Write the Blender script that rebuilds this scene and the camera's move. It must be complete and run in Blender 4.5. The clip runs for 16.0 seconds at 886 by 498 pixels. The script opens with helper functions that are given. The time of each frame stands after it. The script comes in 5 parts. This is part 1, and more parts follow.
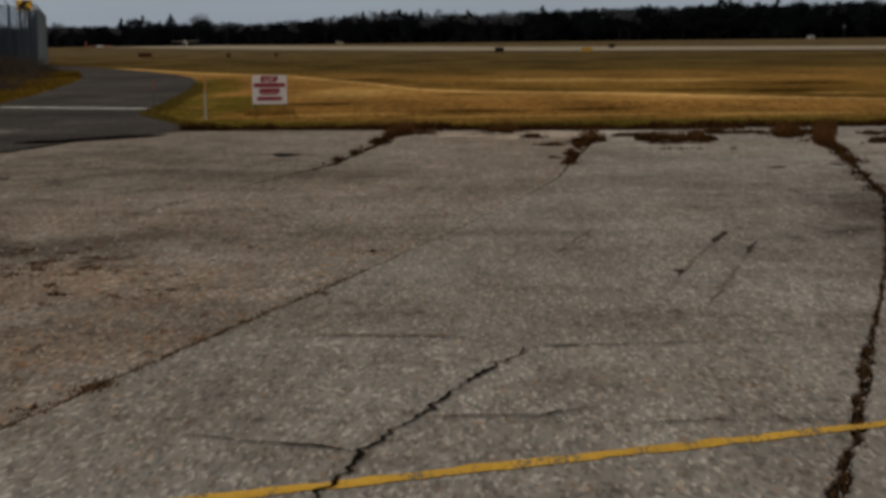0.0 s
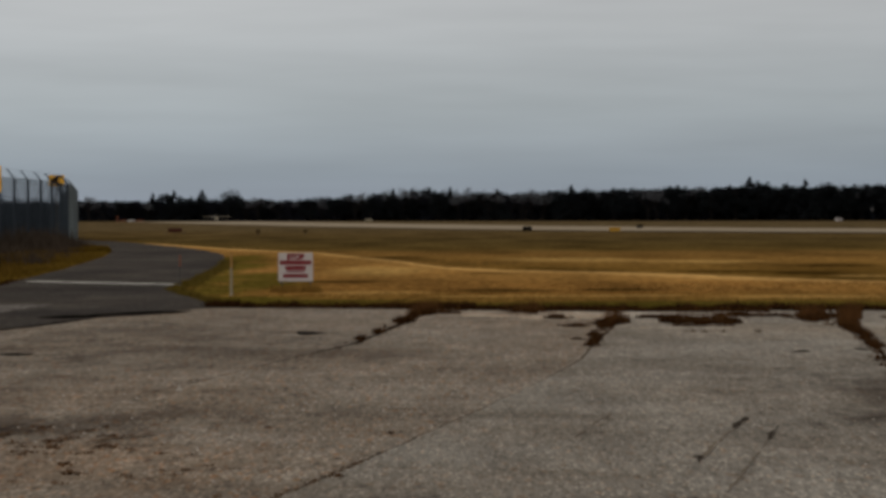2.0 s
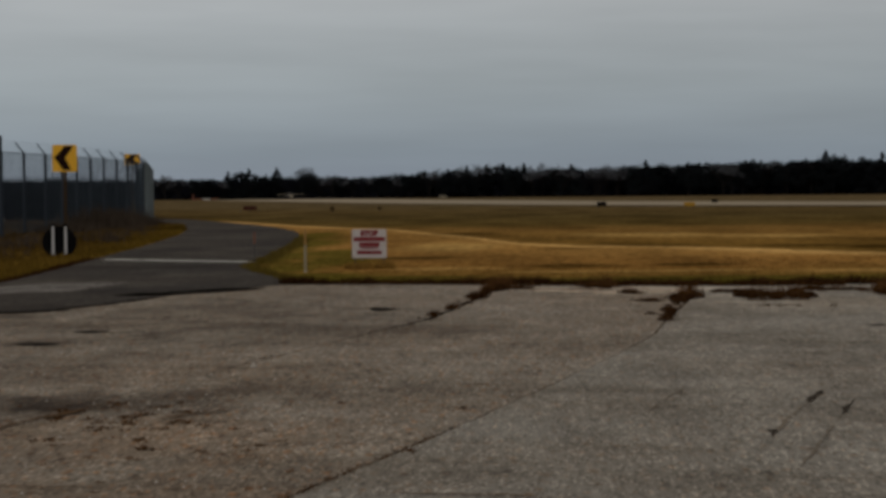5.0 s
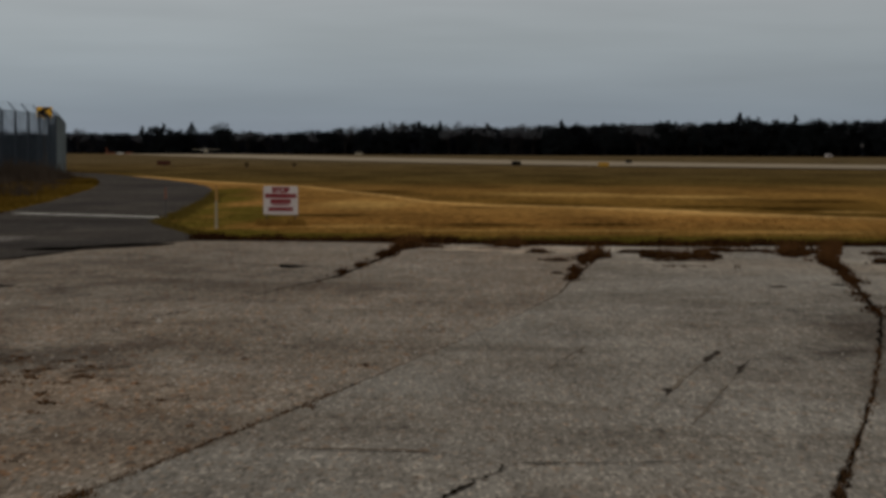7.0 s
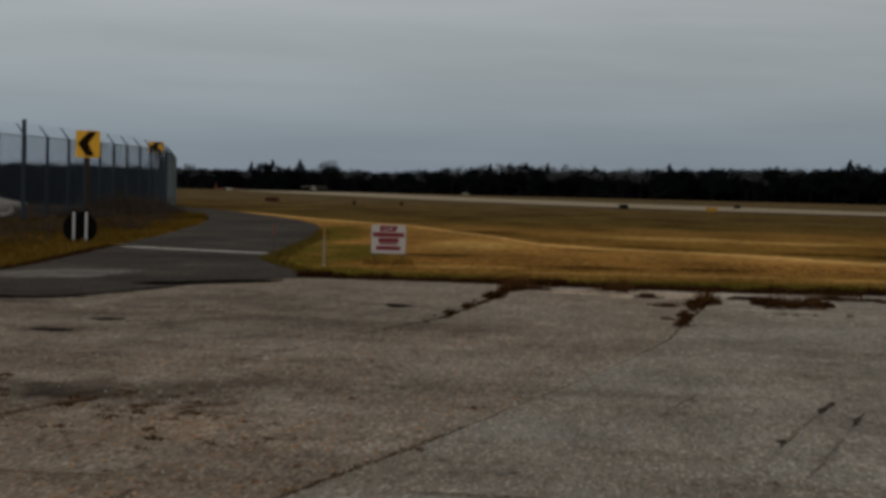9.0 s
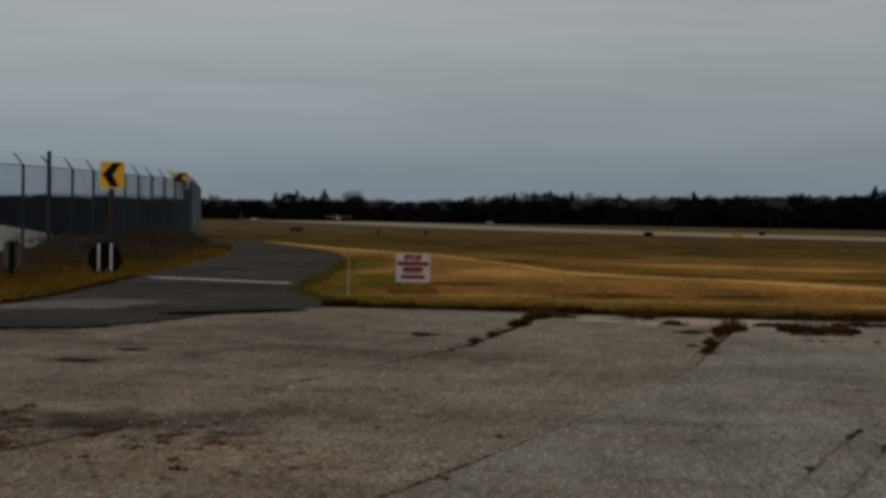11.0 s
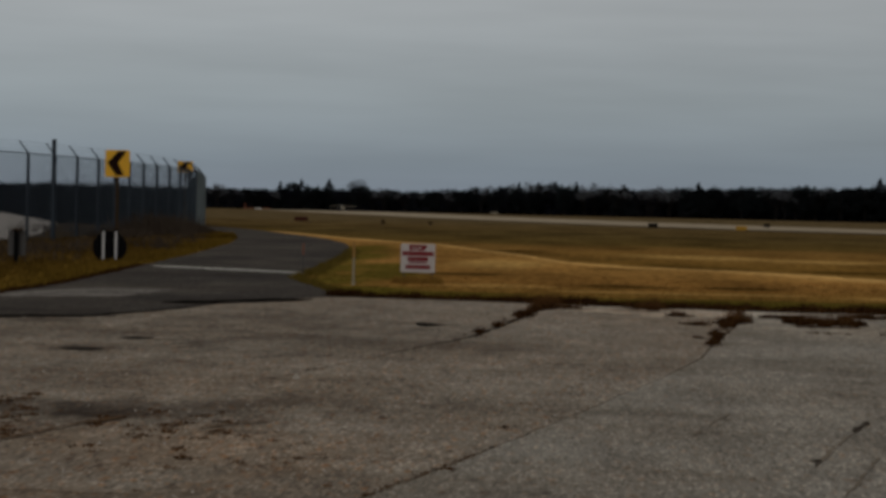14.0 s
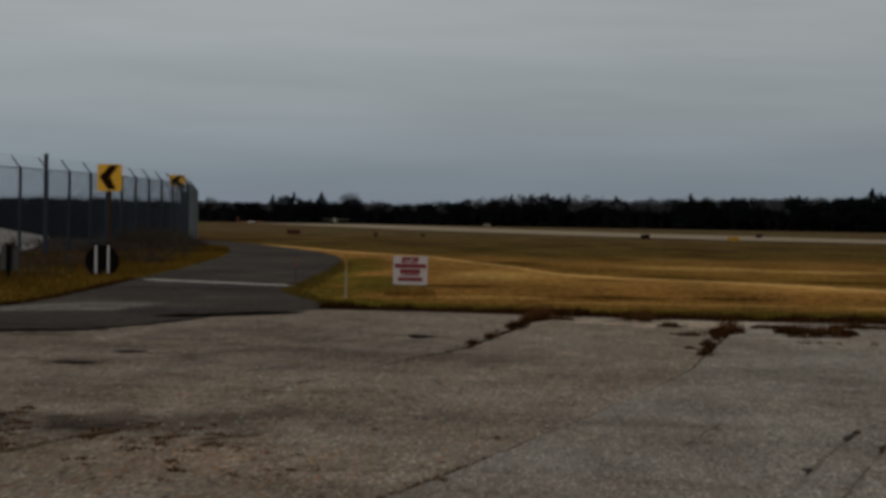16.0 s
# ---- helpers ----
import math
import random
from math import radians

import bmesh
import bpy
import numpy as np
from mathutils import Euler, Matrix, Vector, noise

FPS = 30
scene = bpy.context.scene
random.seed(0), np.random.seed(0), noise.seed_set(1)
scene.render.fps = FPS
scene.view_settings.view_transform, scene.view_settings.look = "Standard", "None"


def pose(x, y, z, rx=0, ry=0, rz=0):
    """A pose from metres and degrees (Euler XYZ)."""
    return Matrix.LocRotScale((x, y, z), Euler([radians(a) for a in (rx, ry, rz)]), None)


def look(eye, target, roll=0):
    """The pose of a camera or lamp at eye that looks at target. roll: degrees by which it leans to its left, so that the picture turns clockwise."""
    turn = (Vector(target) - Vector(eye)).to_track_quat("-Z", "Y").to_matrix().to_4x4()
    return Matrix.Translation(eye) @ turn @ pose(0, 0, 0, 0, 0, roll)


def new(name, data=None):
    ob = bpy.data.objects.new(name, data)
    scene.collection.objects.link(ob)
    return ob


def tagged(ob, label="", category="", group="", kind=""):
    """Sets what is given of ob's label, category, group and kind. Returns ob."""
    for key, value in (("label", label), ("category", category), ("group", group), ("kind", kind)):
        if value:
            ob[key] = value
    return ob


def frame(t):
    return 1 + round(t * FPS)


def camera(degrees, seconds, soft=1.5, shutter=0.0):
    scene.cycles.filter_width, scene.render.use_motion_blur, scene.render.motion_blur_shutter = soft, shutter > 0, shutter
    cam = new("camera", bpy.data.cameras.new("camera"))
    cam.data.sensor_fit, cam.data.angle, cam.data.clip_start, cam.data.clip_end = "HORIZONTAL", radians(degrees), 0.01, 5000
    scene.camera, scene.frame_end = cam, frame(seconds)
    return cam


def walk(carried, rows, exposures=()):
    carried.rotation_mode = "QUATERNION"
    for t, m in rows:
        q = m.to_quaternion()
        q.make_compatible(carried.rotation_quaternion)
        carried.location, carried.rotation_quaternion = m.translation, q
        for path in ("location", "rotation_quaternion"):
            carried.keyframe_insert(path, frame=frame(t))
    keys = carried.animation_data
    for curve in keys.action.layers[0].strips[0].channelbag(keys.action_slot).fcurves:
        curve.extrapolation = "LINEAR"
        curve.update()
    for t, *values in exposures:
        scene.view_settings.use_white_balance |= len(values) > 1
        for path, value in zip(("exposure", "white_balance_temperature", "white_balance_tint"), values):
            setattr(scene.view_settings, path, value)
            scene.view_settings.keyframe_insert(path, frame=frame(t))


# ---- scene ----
cam = camera(25.23, 16.0, soft=3.7)


def aim(x, y, z, yaw, pitch, roll):
    """A handheld pose: yaw to the right, pitch up, roll clockwise, in degrees."""
    return pose(x, y, z) @ pose(0, 0, 0, 0, 0, -yaw) @ pose(0, 0, 0, 90 + pitch) @ pose(0, 0, 0, 0, 0, -roll)


PATH = [
    (0, -0.093, -0.111, 1.538, 0.012, -6.165, 0.673),
    (0.2, -0.076, -0.106, 1.543, -0.256, -5.513, 1.026),
    (0.5, -0.049, -0.098, 1.550, -0.601, -4.610, 0.979),
    (0.8, -0.038, -0.096, 1.558, -1.057, -3.845, 1.201),
    (1, -0.031, -0.094, 1.564, -1.154, -3.256, 0.681),
    (1.2, -0.030, -0.095, 1.564, -0.491, -2.832, 0.362),
    (1.5, -0.028, -0.097, 1.564, -0.093, -1.931, -0.122),
    (1.8, -0.031, -0.078, 1.565, -0.346, -0.890, -0.428),
    (2, -0.033, -0.066, 1.565, -0.758, -1.027, 0.057),
    (2.2, -0.036, -0.064, 1.567, -0.919, -0.730, -0.031),
    (2.5, -0.040, -0.061, 1.569, -1.122, -0.918, -0.028),
    (2.8, -0.038, -0.058, 1.568, -0.643, -0.850, 0.178),
    (3, -0.036, -0.056, 1.567, -0.739, -0.697, -0.093),
    (3.2, -0.032, -0.030, 1.564, -1.828, -0.595, -0.201),
    (3.5, -0.025, 0.010, 1.559, -3.001, -1.040, 0.297),
    (3.7, -0.019, 0.007, 1.558, -3.064, -0.953, 0.271),
    (5.8, -0.006, -0.086, 1.554, -2.440, -2.393, 1.148),
    (6, 0.013, -0.084, 1.553, -2.483, -2.609, 1.511),
    (6.2, 0.029, -0.120, 1.555, -2.423, -2.956, 1.184),
    (6.5, 0.053, -0.173, 1.558, -2.025, -2.337, 0.813),
    (6.8, 0.067, -0.193, 1.566, -1.127, -3.556, -0.045),
    (7, 0.077, -0.207, 1.571, -0.462, -2.935, -0.259),
    (7.2, 0.063, -0.196, 1.578, -0.387, -3.009, -0.193),
    (7.5, 0.042, -0.181, 1.589, -0.642, -2.646, -0.477),
    (7.8, 0.032, -0.121, 1.584, -1.412, -2.807, -1.258),
    (8, 0.025, -0.081, 1.580, -2.927, -2.717, -1.016),
    (8.2, 0.025, -0.075, 1.578, -3.572, -2.375, -0.544),
    (8.5, 0.024, -0.064, 1.576, -3.778, -1.920, -1.087),
    (8.8, 0.026, -0.065, 1.574, -3.822, -1.957, -1.495),
    (9, 0.027, -0.066, 1.573, -3.520, -1.795, -1.364),
    (9.2, 0.025, -0.070, 1.574, -3.839, -1.702, -1.021),
    (9.5, 0.023, -0.077, 1.577, -3.978, -1.215, -0.665),
    (9.7, 0.032, -0.071, 1.570, -3.994, -1.059, -0.547),
    (11.8, 0.011, 0.010, 1.563, -4.371, -0.975, -1.173),
    (12, 0.007, 0.020, 1.562, -4.372, -0.926, -1.152),
    (12.2, 0.008, 0.025, 1.563, -4.175, -0.384, -1.266),
    (12.5, 0.009, 0.033, 1.565, -4.174, -0.516, -0.777),
    (12.8, 0.010, 0.023, 1.569, -4.503, -1.412, -1.185),
    (13, 0.011, 0.017, 1.572, -4.484, -1.137, -1.416),
    (13.2, 0.009, 0.026, 1.569, -4.172, -0.914, -1.580),
    (13.5, 0.005, 0.039, 1.566, -4.762, -1.466, -1.237),
    (13.8, 0.007, 0.029, 1.563, -4.647, -1.596, -1.338),
    (14, 0.008, 0.022, 1.562, -4.368, -1.258, -1.269),
    (14.2, 0.008, 0.023, 1.563, -4.237, -0.968, -1.032),
    (14.5, 0.008, 0.025, 1.565, -4.385, -1.009, -0.870),
    (14.8, 0.012, 0.018, 1.568, -4.614, -0.591, -0.914),
    (15, 0.015, 0.013, 1.570, -4.489, -0.625, -0.764),
    (15.2, 0.015, 0.009, 1.569, -4.596, -0.815, -0.684),
    (15.5, 0.015, 0.004, 1.568, -3.997, -0.475, -0.948),
    (15.8, 0.019, -0.016, 1.563, -3.899, -0.858, -1.018),
    (16, 0.022, -0.030, 1.559, -4.164, -0.897, -0.951),
]
LIGHT = [(0.0, 0.28, 6680, 12), (1.3, 0.28, 6680, 12), (2.6, 0.27, 6680, 12), (3.0, 0.03, 6640, 11.5), (3.5, 0.01, 6600, 11), (7.0, 0.03, 6580, 11), (9.0, -0.02, 6500, 10), (9.5, -0.07, 6370, 7.4), (9.8, -0.08, 6370, 7.4), (12.0, -0.14, 6500, 10), (16.0, -0.16, 6500, 10)]
walk(cam, [(t, aim(*v)) for t, *v in PATH], LIGHT)

# ---- sky and light: an overcast winter day ----
world = bpy.data.worlds.new("overcast_sky")
world.use_nodes = True
scene.world = world


def build_sky():
    nt = world.node_tree
    nt.nodes.clear()
    N, L = nt.nodes.new, nt.links.new
    out, bg = N("ShaderNodeOutputWorld"), N("ShaderNodeBackground")
    sky = N("ShaderNodeTexSky")
    sky.sky_type, sky.sun_disc = "NISHITA", False
    sky.sun_elevation, sky.sun_rotation = radians(32), radians(150)
    co, sep = N("ShaderNodeTexCoord"), N("ShaderNodeSeparateXYZ")
    L(co.outputs["Generated"], sep.inputs[0])
    ramp = N("ShaderNodeValToRGB")          # cloud deck, from the horizon to the zenith
    els = ramp.color_ramp.elements
    els[0].position, els[0].color = 0.0, (1.9, 2.25, 2.75, 1)
    els[1].position, els[1].color = 1.0, (4.1, 3.92, 3.7, 1)
    for p, c in ((0.02, (2.05, 2.48, 2.9, 1)), (0.055, (2.78, 3.14, 3.38, 1)), (0.095, (3.57, 3.8, 3.93, 1)), (0.16, (4.1, 4.2, 4.23, 1)), (0.4, (4.1, 3.95, 3.75, 1))):
        e = els.new(p)
        e.color = c
    L(sep.outputs["Z"], ramp.inputs[0])
    mp = N("ShaderNodeMapping")
    mp.inputs["Scale"].default_value = (3.5, 3.5, 34)
    L(co.outputs["Generated"], mp.inputs[0])
    cl = N("ShaderNodeTexNoise")
    cl.inputs["Scale"].default_value, cl.inputs["Detail"].default_value, cl.inputs["Roughness"].default_value = 1.6, 4, 0.5
    L(mp.outputs[0], cl.inputs["Vector"])
    rng = N("ShaderNodeMapRange")
    rng.inputs["From Min"].default_value, rng.inputs["From Max"].default_value = 0.3, 0.7
    rng.inputs["To Min"].default_value, rng.inputs["To Max"].default_value = 0.93, 1.075
    L(cl.outputs["Fac"], rng.inputs[0])
    side = N("ShaderNodeMath")               # the deck is thinner towards the west
    side.operation = "MULTIPLY_ADD"
    L(sep.outputs["X"], side.inputs[0])
    side.inputs[1].default_value = -0.24
    L(rng.outputs[0], side.inputs[2])
    mul = N("ShaderNodeVectorMath")
    mul.operation = "SCALE"
    L(ramp.outputs[0], mul.inputs[0])
    L(side.outputs[0], mul.inputs["Scale"])
    mix = N("ShaderNodeMixRGB")
    mix.inputs[0].default_value = 0.96
    L(sky.outputs[0], mix.inputs[1])
    L(mul.outputs[0], mix.inputs[2])
    L(mix.outputs[0], bg.inputs[0])
    bg.inputs[1].default_value = 0.1
    L(bg.outputs[0], out.inputs[0])


build_sky()
sun = new("sun", bpy.data.lights.new("sun", "SUN"))
sun.data.energy, sun.data.angle, sun.data.color = 0.5, radians(25), (1.0, 0.96, 0.9)
sun.matrix_world = look((-200, -346, 250), (0, 0, 0))


# ---- materials ----
def material(name, base, rough=0.9, metal=0.0, grain=30.0, vary=0.25, big=0.4, bump=0.3, bump_scale=None, island=0.0, obj=0.0, stretch=(1, 1, 1)):
    """A surface with fine grain, broad stains and relief; sizes by scale per metre."""
    m = bpy.data.materials.new(name)
    m.use_nodes = True
    nt = m.node_tree
    N, L = nt.nodes.new, nt.links.new
    b = nt.nodes["Principled BSDF"]
    b.inputs["Roughness"].default_value, b.inputs["Metallic"].default_value = rough, metal
    b.inputs["Specular IOR Level"].default_value = 0.0 if rough > 0.85 else 0.04 if rough > 0.55 else 0.2
    co, mp = N("ShaderNodeTexCoord"), N("ShaderNodeMapping")
    mp.inputs["Scale"].default_value = stretch
    L(co.outputs["Object"], mp.inputs[0])
    fine, broad = N("ShaderNodeTexNoise"), N("ShaderNodeTexNoise")
    fine.inputs["Scale"].default_value, fine.inputs["Detail"].default_value = grain, 3
    broad.inputs["Scale"].default_value, broad.inputs["Detail"].default_value = big, 4
    for n in (fine, broad):
        L(mp.outputs[0], n.inputs["Vector"])
    add = N("ShaderNodeMath")
    add.operation = "ADD"
    L(fine.outputs["Fac"], add.inputs[0])
    L(broad.outputs["Fac"], add.inputs[1])
    last = add
    for amount, src in ((island, N("ShaderNodeNewGeometry").outputs["Random Per Island"]), (obj, N("ShaderNodeObjectInfo").outputs["Random"])):
        if amount:
            mu = N("ShaderNodeMath")
            mu.operation = "MULTIPLY_ADD"
            L(src, mu.inputs[0])
            mu.inputs[1].default_value = amount
            L(last.outputs[0], mu.inputs[2])
            last = mu
    rng = N("ShaderNodeMapRange")
    top = 1.4 + island + obj
    rng.inputs["From Min"].default_value, rng.inputs["From Max"].default_value = 0.6, top
    rng.inputs["To Min"].default_value, rng.inputs["To Max"].default_value = 1 - vary, 1 + vary
    L(last.outputs[0], rng.inputs[0])
    col = N("ShaderNodeVectorMath")
    col.operation = "SCALE"
    col.inputs[0].default_value = base
    L(rng.outputs[0], col.inputs["Scale"])
    L(col.outputs[0], b.inputs["Base Color"])
    if bump:
        bp = N("ShaderNodeBump")
        bp.inputs["Strength"].default_value, bp.inputs["Distance"].default_value = bump, 0.01
        L(fine.outputs["Fac"], bp.inputs["Height"])
        L(bp.outputs[0], b.inputs["Normal"])
    return m


def paving(name, stone, tint, chip, stain_at=0.52, grain=1.0, stains=(), rust=(), pale=(), pits=0.0, specks=0.0):
    """Worn asphalt: pale and dark chips of gravel, rusty tint in patches, dark oily stains."""
    m = bpy.data.materials.new(name)
    m.use_nodes = True
    nt = m.node_tree
    N, L = nt.nodes.new, nt.links.new
    b = nt.nodes["Principled BSDF"]
    b.inputs["Roughness"].default_value = 0.93
    b.inputs["Specular IOR Level"].default_value = 0.05
    co = N("ShaderNodeTexCoord")

    def noise_at(scale, detail=3, rough=0.55, stretch=None):
        n = N("ShaderNodeTexNoise")
        n.inputs["Scale"].default_value, n.inputs["Detail"].default_value, n.inputs["Roughness"].default_value = scale, detail, rough
        if stretch:
            mp = N("ShaderNodeMapping")
            mp.inputs["Scale"].default_value = stretch
            mp.inputs["Rotation"].default_value = (0, 0, radians(6))
            L(co.outputs["Object"], mp.inputs[0])
            L(mp.outputs[0], n.inputs["Vector"])
        else:
            L(co.outputs["Object"], n.inputs["Vector"])
        return n.outputs["Fac"]

    def ramp(fac, lo, hi, a, c):
        r = N("ShaderNodeMapRange")
        r.interpolation_type = "SMOOTHSTEP"
        for k, v in zip(("From Min", "From Max", "To Min", "To Max"), (lo, hi, a, c)):
            r.inputs[k].default_value = v
        L(fac, r.inputs[0])
        return r.outputs[0]

    def mixed(kind, fac, a, c):
        x = N("ShaderNodeMixRGB")
        x.blend_type = kind
        for i, v in enumerate((fac, a, c)):
            if isinstance(v, (int, float)):
                x.inputs[i].default_value = v
            elif isinstance(v, tuple):
                x.inputs[i].default_value = (*v, 1)
            else:
                L(v, x.inputs[i])
        return x.outputs[0]

    vor = N("ShaderNodeTexVoronoi")
    vor.inputs["Scale"].default_value = 62 * grain
    vm = N("ShaderNodeMapping")
    vm.inputs["Scale"].default_value = (1, 0.24, 1)
    L(co.outputs["Object"], vm.inputs[0])
    L(vm.outputs[0], vor.inputs["Vector"])
    sep = N("ShaderNodeSeparateColor")
    L(vor.outputs["Color"], sep.inputs[0])
    c = mixed("MIX", ramp(noise_at(0.33, 4, 0.6), 0.38, 0.66, 0, 1), stone, tint)
    c = mixed("MIX", ramp(sep.outputs[0], 0.7, 0.92, 0, 0.62), c, chip)
    c = mixed("MULTIPLY", 1.0, c, mixed("MIX", ramp(sep.outputs[1], 0.05, 0.55, 0, 1), (0.68, 0.68, 0.68), (1.05, 1.05, 1.05)))
    c = mixed("MULTIPLY", 1.0, c, mixed("MIX", ramp(noise_at(2.6, 4, 0.6, (0.9, 0.17, 1)), 0.34, 0.64, 0, 1), (0.88, 0.87, 0.86), (1.08, 1.08, 1.07)))
    c = mixed("MULTIPLY", 1.0, c, mixed("MIX", ramp(noise_at(11 * grain, 5, 0.75, (1, 0.22, 1)), 0.32, 0.66, 0, 1), (0.82, 0.81, 0.8), (1.11, 1.11, 1.11)))
    # streaks and stains that run across the lanes
    c = mixed("MULTIPLY", 1.0, c, mixed("MIX", ramp(noise_at(1.0, 5, 0.65, (0.7, 0.5, 1)), 0.36, 0.6, 0, 1), (0.9, 0.89, 0.88), (1.04, 1.04, 1.04)))
    c = mixed("MULTIPLY", 1.0, c, mixed("MIX", ramp(noise_at(0.16, 5, 0.6, (1, 1.3, 1)), stain_at - 0.14, stain_at, 0, 1), (0.8, 0.78, 0.76), (1.03, 1.03, 1.03)))
    c = mixed("MULTIPLY", 1.0, c, mixed("MIX", ramp(noise_at(1.2, 4, 0.6, (0.4, 2.0, 1)), 0.36, 0.52, 0, 1), (0.9, 0.89, 0.88), (1.02, 1.02, 1.02)))
    # pits where gravel has broken out, and rusty specks
    for amount, scale, size, shade in ((pits, 5.2, 0.17, (0.34, 0.31, 0.29)), (pits, 17.0, 0.3, (0.48, 0.45, 0.41)), (specks, 9.0, 0.24, (1.08, 0.66, 0.36)), (specks, 21.0, 0.34, (1.25, 0.86, 0.58)), (specks, 3.4, 0.13, (0.8, 0.46, 0.25))):
        if amount:
            v2, s2 = N("ShaderNodeTexVoronoi"), N("ShaderNodeSeparateColor")
            v2.inputs["Scale"].default_value = scale
            vs = N("ShaderNodeMapping")
            vs.inputs["Scale"].default_value = (1, 0.42, 1)
            L(co.outputs["Object"], vs.inputs[0])
            L(vs.outputs[0], v2.inputs["Vector"])
            L(v2.outputs["Color"], s2.inputs[0])
            mm = N("ShaderNodeMath")
            mm.operation = "MULTIPLY"
            L(ramp(v2.outputs["Distance"], size * 0.4, size * 1.3, amount, 0), mm.inputs[0])
            L(ramp(s2.outputs[2], 0.5, 0.7, 0, 1), mm.inputs[1])
            c = mixed("MULTIPLY", mm.outputs[0], c, shade)
    # old spills and rust with ragged outlines: centre x, y, half sizes, strength
    for spots, shade in ((stains, (0.36, 0.33, 0.31)), (rust, (1.0, 0.74, 0.52)), (pale, (1.5, 1.48, 1.45))):
        for x, y, rx, ry, force in spots:
            mp, ln = N("ShaderNodeMapping"), N("ShaderNodeVectorMath")
            mp.inputs["Location"].default_value = (-x / rx, -y / ry, 0)
            mp.inputs["Scale"].default_value = (1 / rx, 1 / ry, 0)
            ln.operation = "LENGTH"
            L(co.outputs["Object"], mp.inputs[0])
            L(mp.outputs[0], ln.inputs[0])
            ad = N("ShaderNodeMath")
            ad.operation = "MULTIPLY_ADD"
            L(noise_at(1.7, 6, 0.72, (0.8, 0.5, 1)), ad.inputs[0])
            ad.inputs[1].default_value = 2.6
            L(ln.outputs["Value"], ad.inputs[2])
            c = mixed("MULTIPLY", ramp(ad.outputs[0], 1.25, 2.35, force, 0), c, shade)
    L(c, b.inputs["Base Color"])
    bp = N("ShaderNodeBump")
    bp.inputs["Strength"].default_value, bp.inputs["Distance"].default_value = 0.6, 0.006
    L(vor.outputs["Distance"], bp.inputs["Height"])
    L(bp.outputs[0], b.inputs["Normal"])
    return m


APRON_STAINS = ((-2.4, 15.3, 1.6, 0.9, 0.55), (-3.2, 14.2, 1.7, 1.3, 0.9), (-3.8, 13.2, 0.9, 1.2, 0.55), (-3.4, 11.8, 1.2, 1.2, 0.4), (-4.2, 14.3, 1.0, 1.4, 0.7), (-3.6, 14.6, 1.4, 1.0, 0.6), (-0.9, 15.6, 1.7, 1.0, 0.3), (0.2, 19.5, 1.5, 1.8, 0.35), (-5.2, 20.2, 0.55, 0.5, 0.9), (-4.6, 21.8, 0.5, 0.35, 0.7), (-2.1, 25.8, 0.5, 0.5, 0.7), (-7.2, 24.6, 1.4, 0.6, 0.8), (-4.2, 26.5, 2.9, 5.0, 0.65), (-2.2, 22.5, 3.0, 4.0, 0.55), (-6.5, 22.0, 2.8, 3.2, 0.4), (-4.6, 17.5, 2.2, 3.0, 0.55), (4.2, 16.8, 2.2, 4.5, 1.0), (3.2, 14.2, 1.6, 2.4, 0.4), (3.4, 13.0, 1.3, 2.4, 0.3))
APRON_RUST = ((-2.9, 12.6, 2.6, 2.0, 0.4), (-2.2, 9.8, 1.9, 1.6, 0.35), (-3.2, 17.0, 2.6, 3.2, 0.15))
APRON_PALE = ((2.4, 30.7, 3.4, 1.3, 1.0), (0.2, 30.9, 1.3, 1.0, 0.8), (1.6, 30.0, 3.6, 2.2, 0.5), (4.6, 26.5, 2.6, 3.0, 0.8), (2.0, 27.5, 2.6, 3.0, 0.6), (6.6, 24.0, 2.5, 6.0, 0.6))
M_APRON = paving("grey_asphalt", (0.225, 0.211, 0.184), (0.222, 0.2, 0.168), (0.45, 0.41, 0.35), stains=APRON_STAINS, pale=APRON_PALE, pits=0.6, specks=0.35)
M_APRON_OLD = paving("brown_ravelled_asphalt", (0.222, 0.195, 0.161), (0.22, 0.186, 0.148), (0.46, 0.41, 0.345), stains=APRON_STAINS, rust=APRON_RUST, pale=APRON_PALE, pits=0.95, specks=0.85)
M_ROAD = paving("dark_asphalt", (0.04, 0.0345, 0.029), (0.062, 0.052, 0.042), (0.11, 0.1, 0.088), grain=0.8, stain_at=0.58,
                stains=((-8.0, 26.6, 2.6, 1.0, 0.9), (-7.3, 41.0, 2.4, 2.2, 0.7), (-9.4, 40.5, 1.6, 2.4, 0.6), (-10.0, 52.0, 1.5, 7.0, 0.6), (-8.0, 62.0, 1.3, 10.0, 0.5), (-12.0, 78.0, 2.0, 8.0, 0.5), (-6.3, 31.0, 1.6, 1.6, 0.8)), pale=((-6.9, 36.0, 1.6, 1.6, 0.5), (-8.6, 51.0, 1.2, 4.0, 0.35), (-10.4, 70.0, 1.6, 9.0, 0.4), (-8.6, 32.6, 1.2, 1.5, 0.6)))
M_PALE = paving("pale_concrete", (0.155, 0.142, 0.128), (0.095, 0.086, 0.077), (0.27, 0.255, 0.24), grain=0.6)
M_YARD = material("bleached_concrete", (0.27, 0.255, 0.24), grain=6, big=0.3, vary=0.25, bump=0)
M_RUNWAY = material("runway_concrete", (0.3, 0.25, 0.18), grain=3, big=0.02, vary=0.35, bump=0)
M_CRACK = material("crack_tar", (0.013, 0.0095, 0.006), grain=60, vary=0.4)
M_CRACK_DIRT = material("crack_dirt", (0.05, 0.028, 0.013), grain=60, vary=0.5)
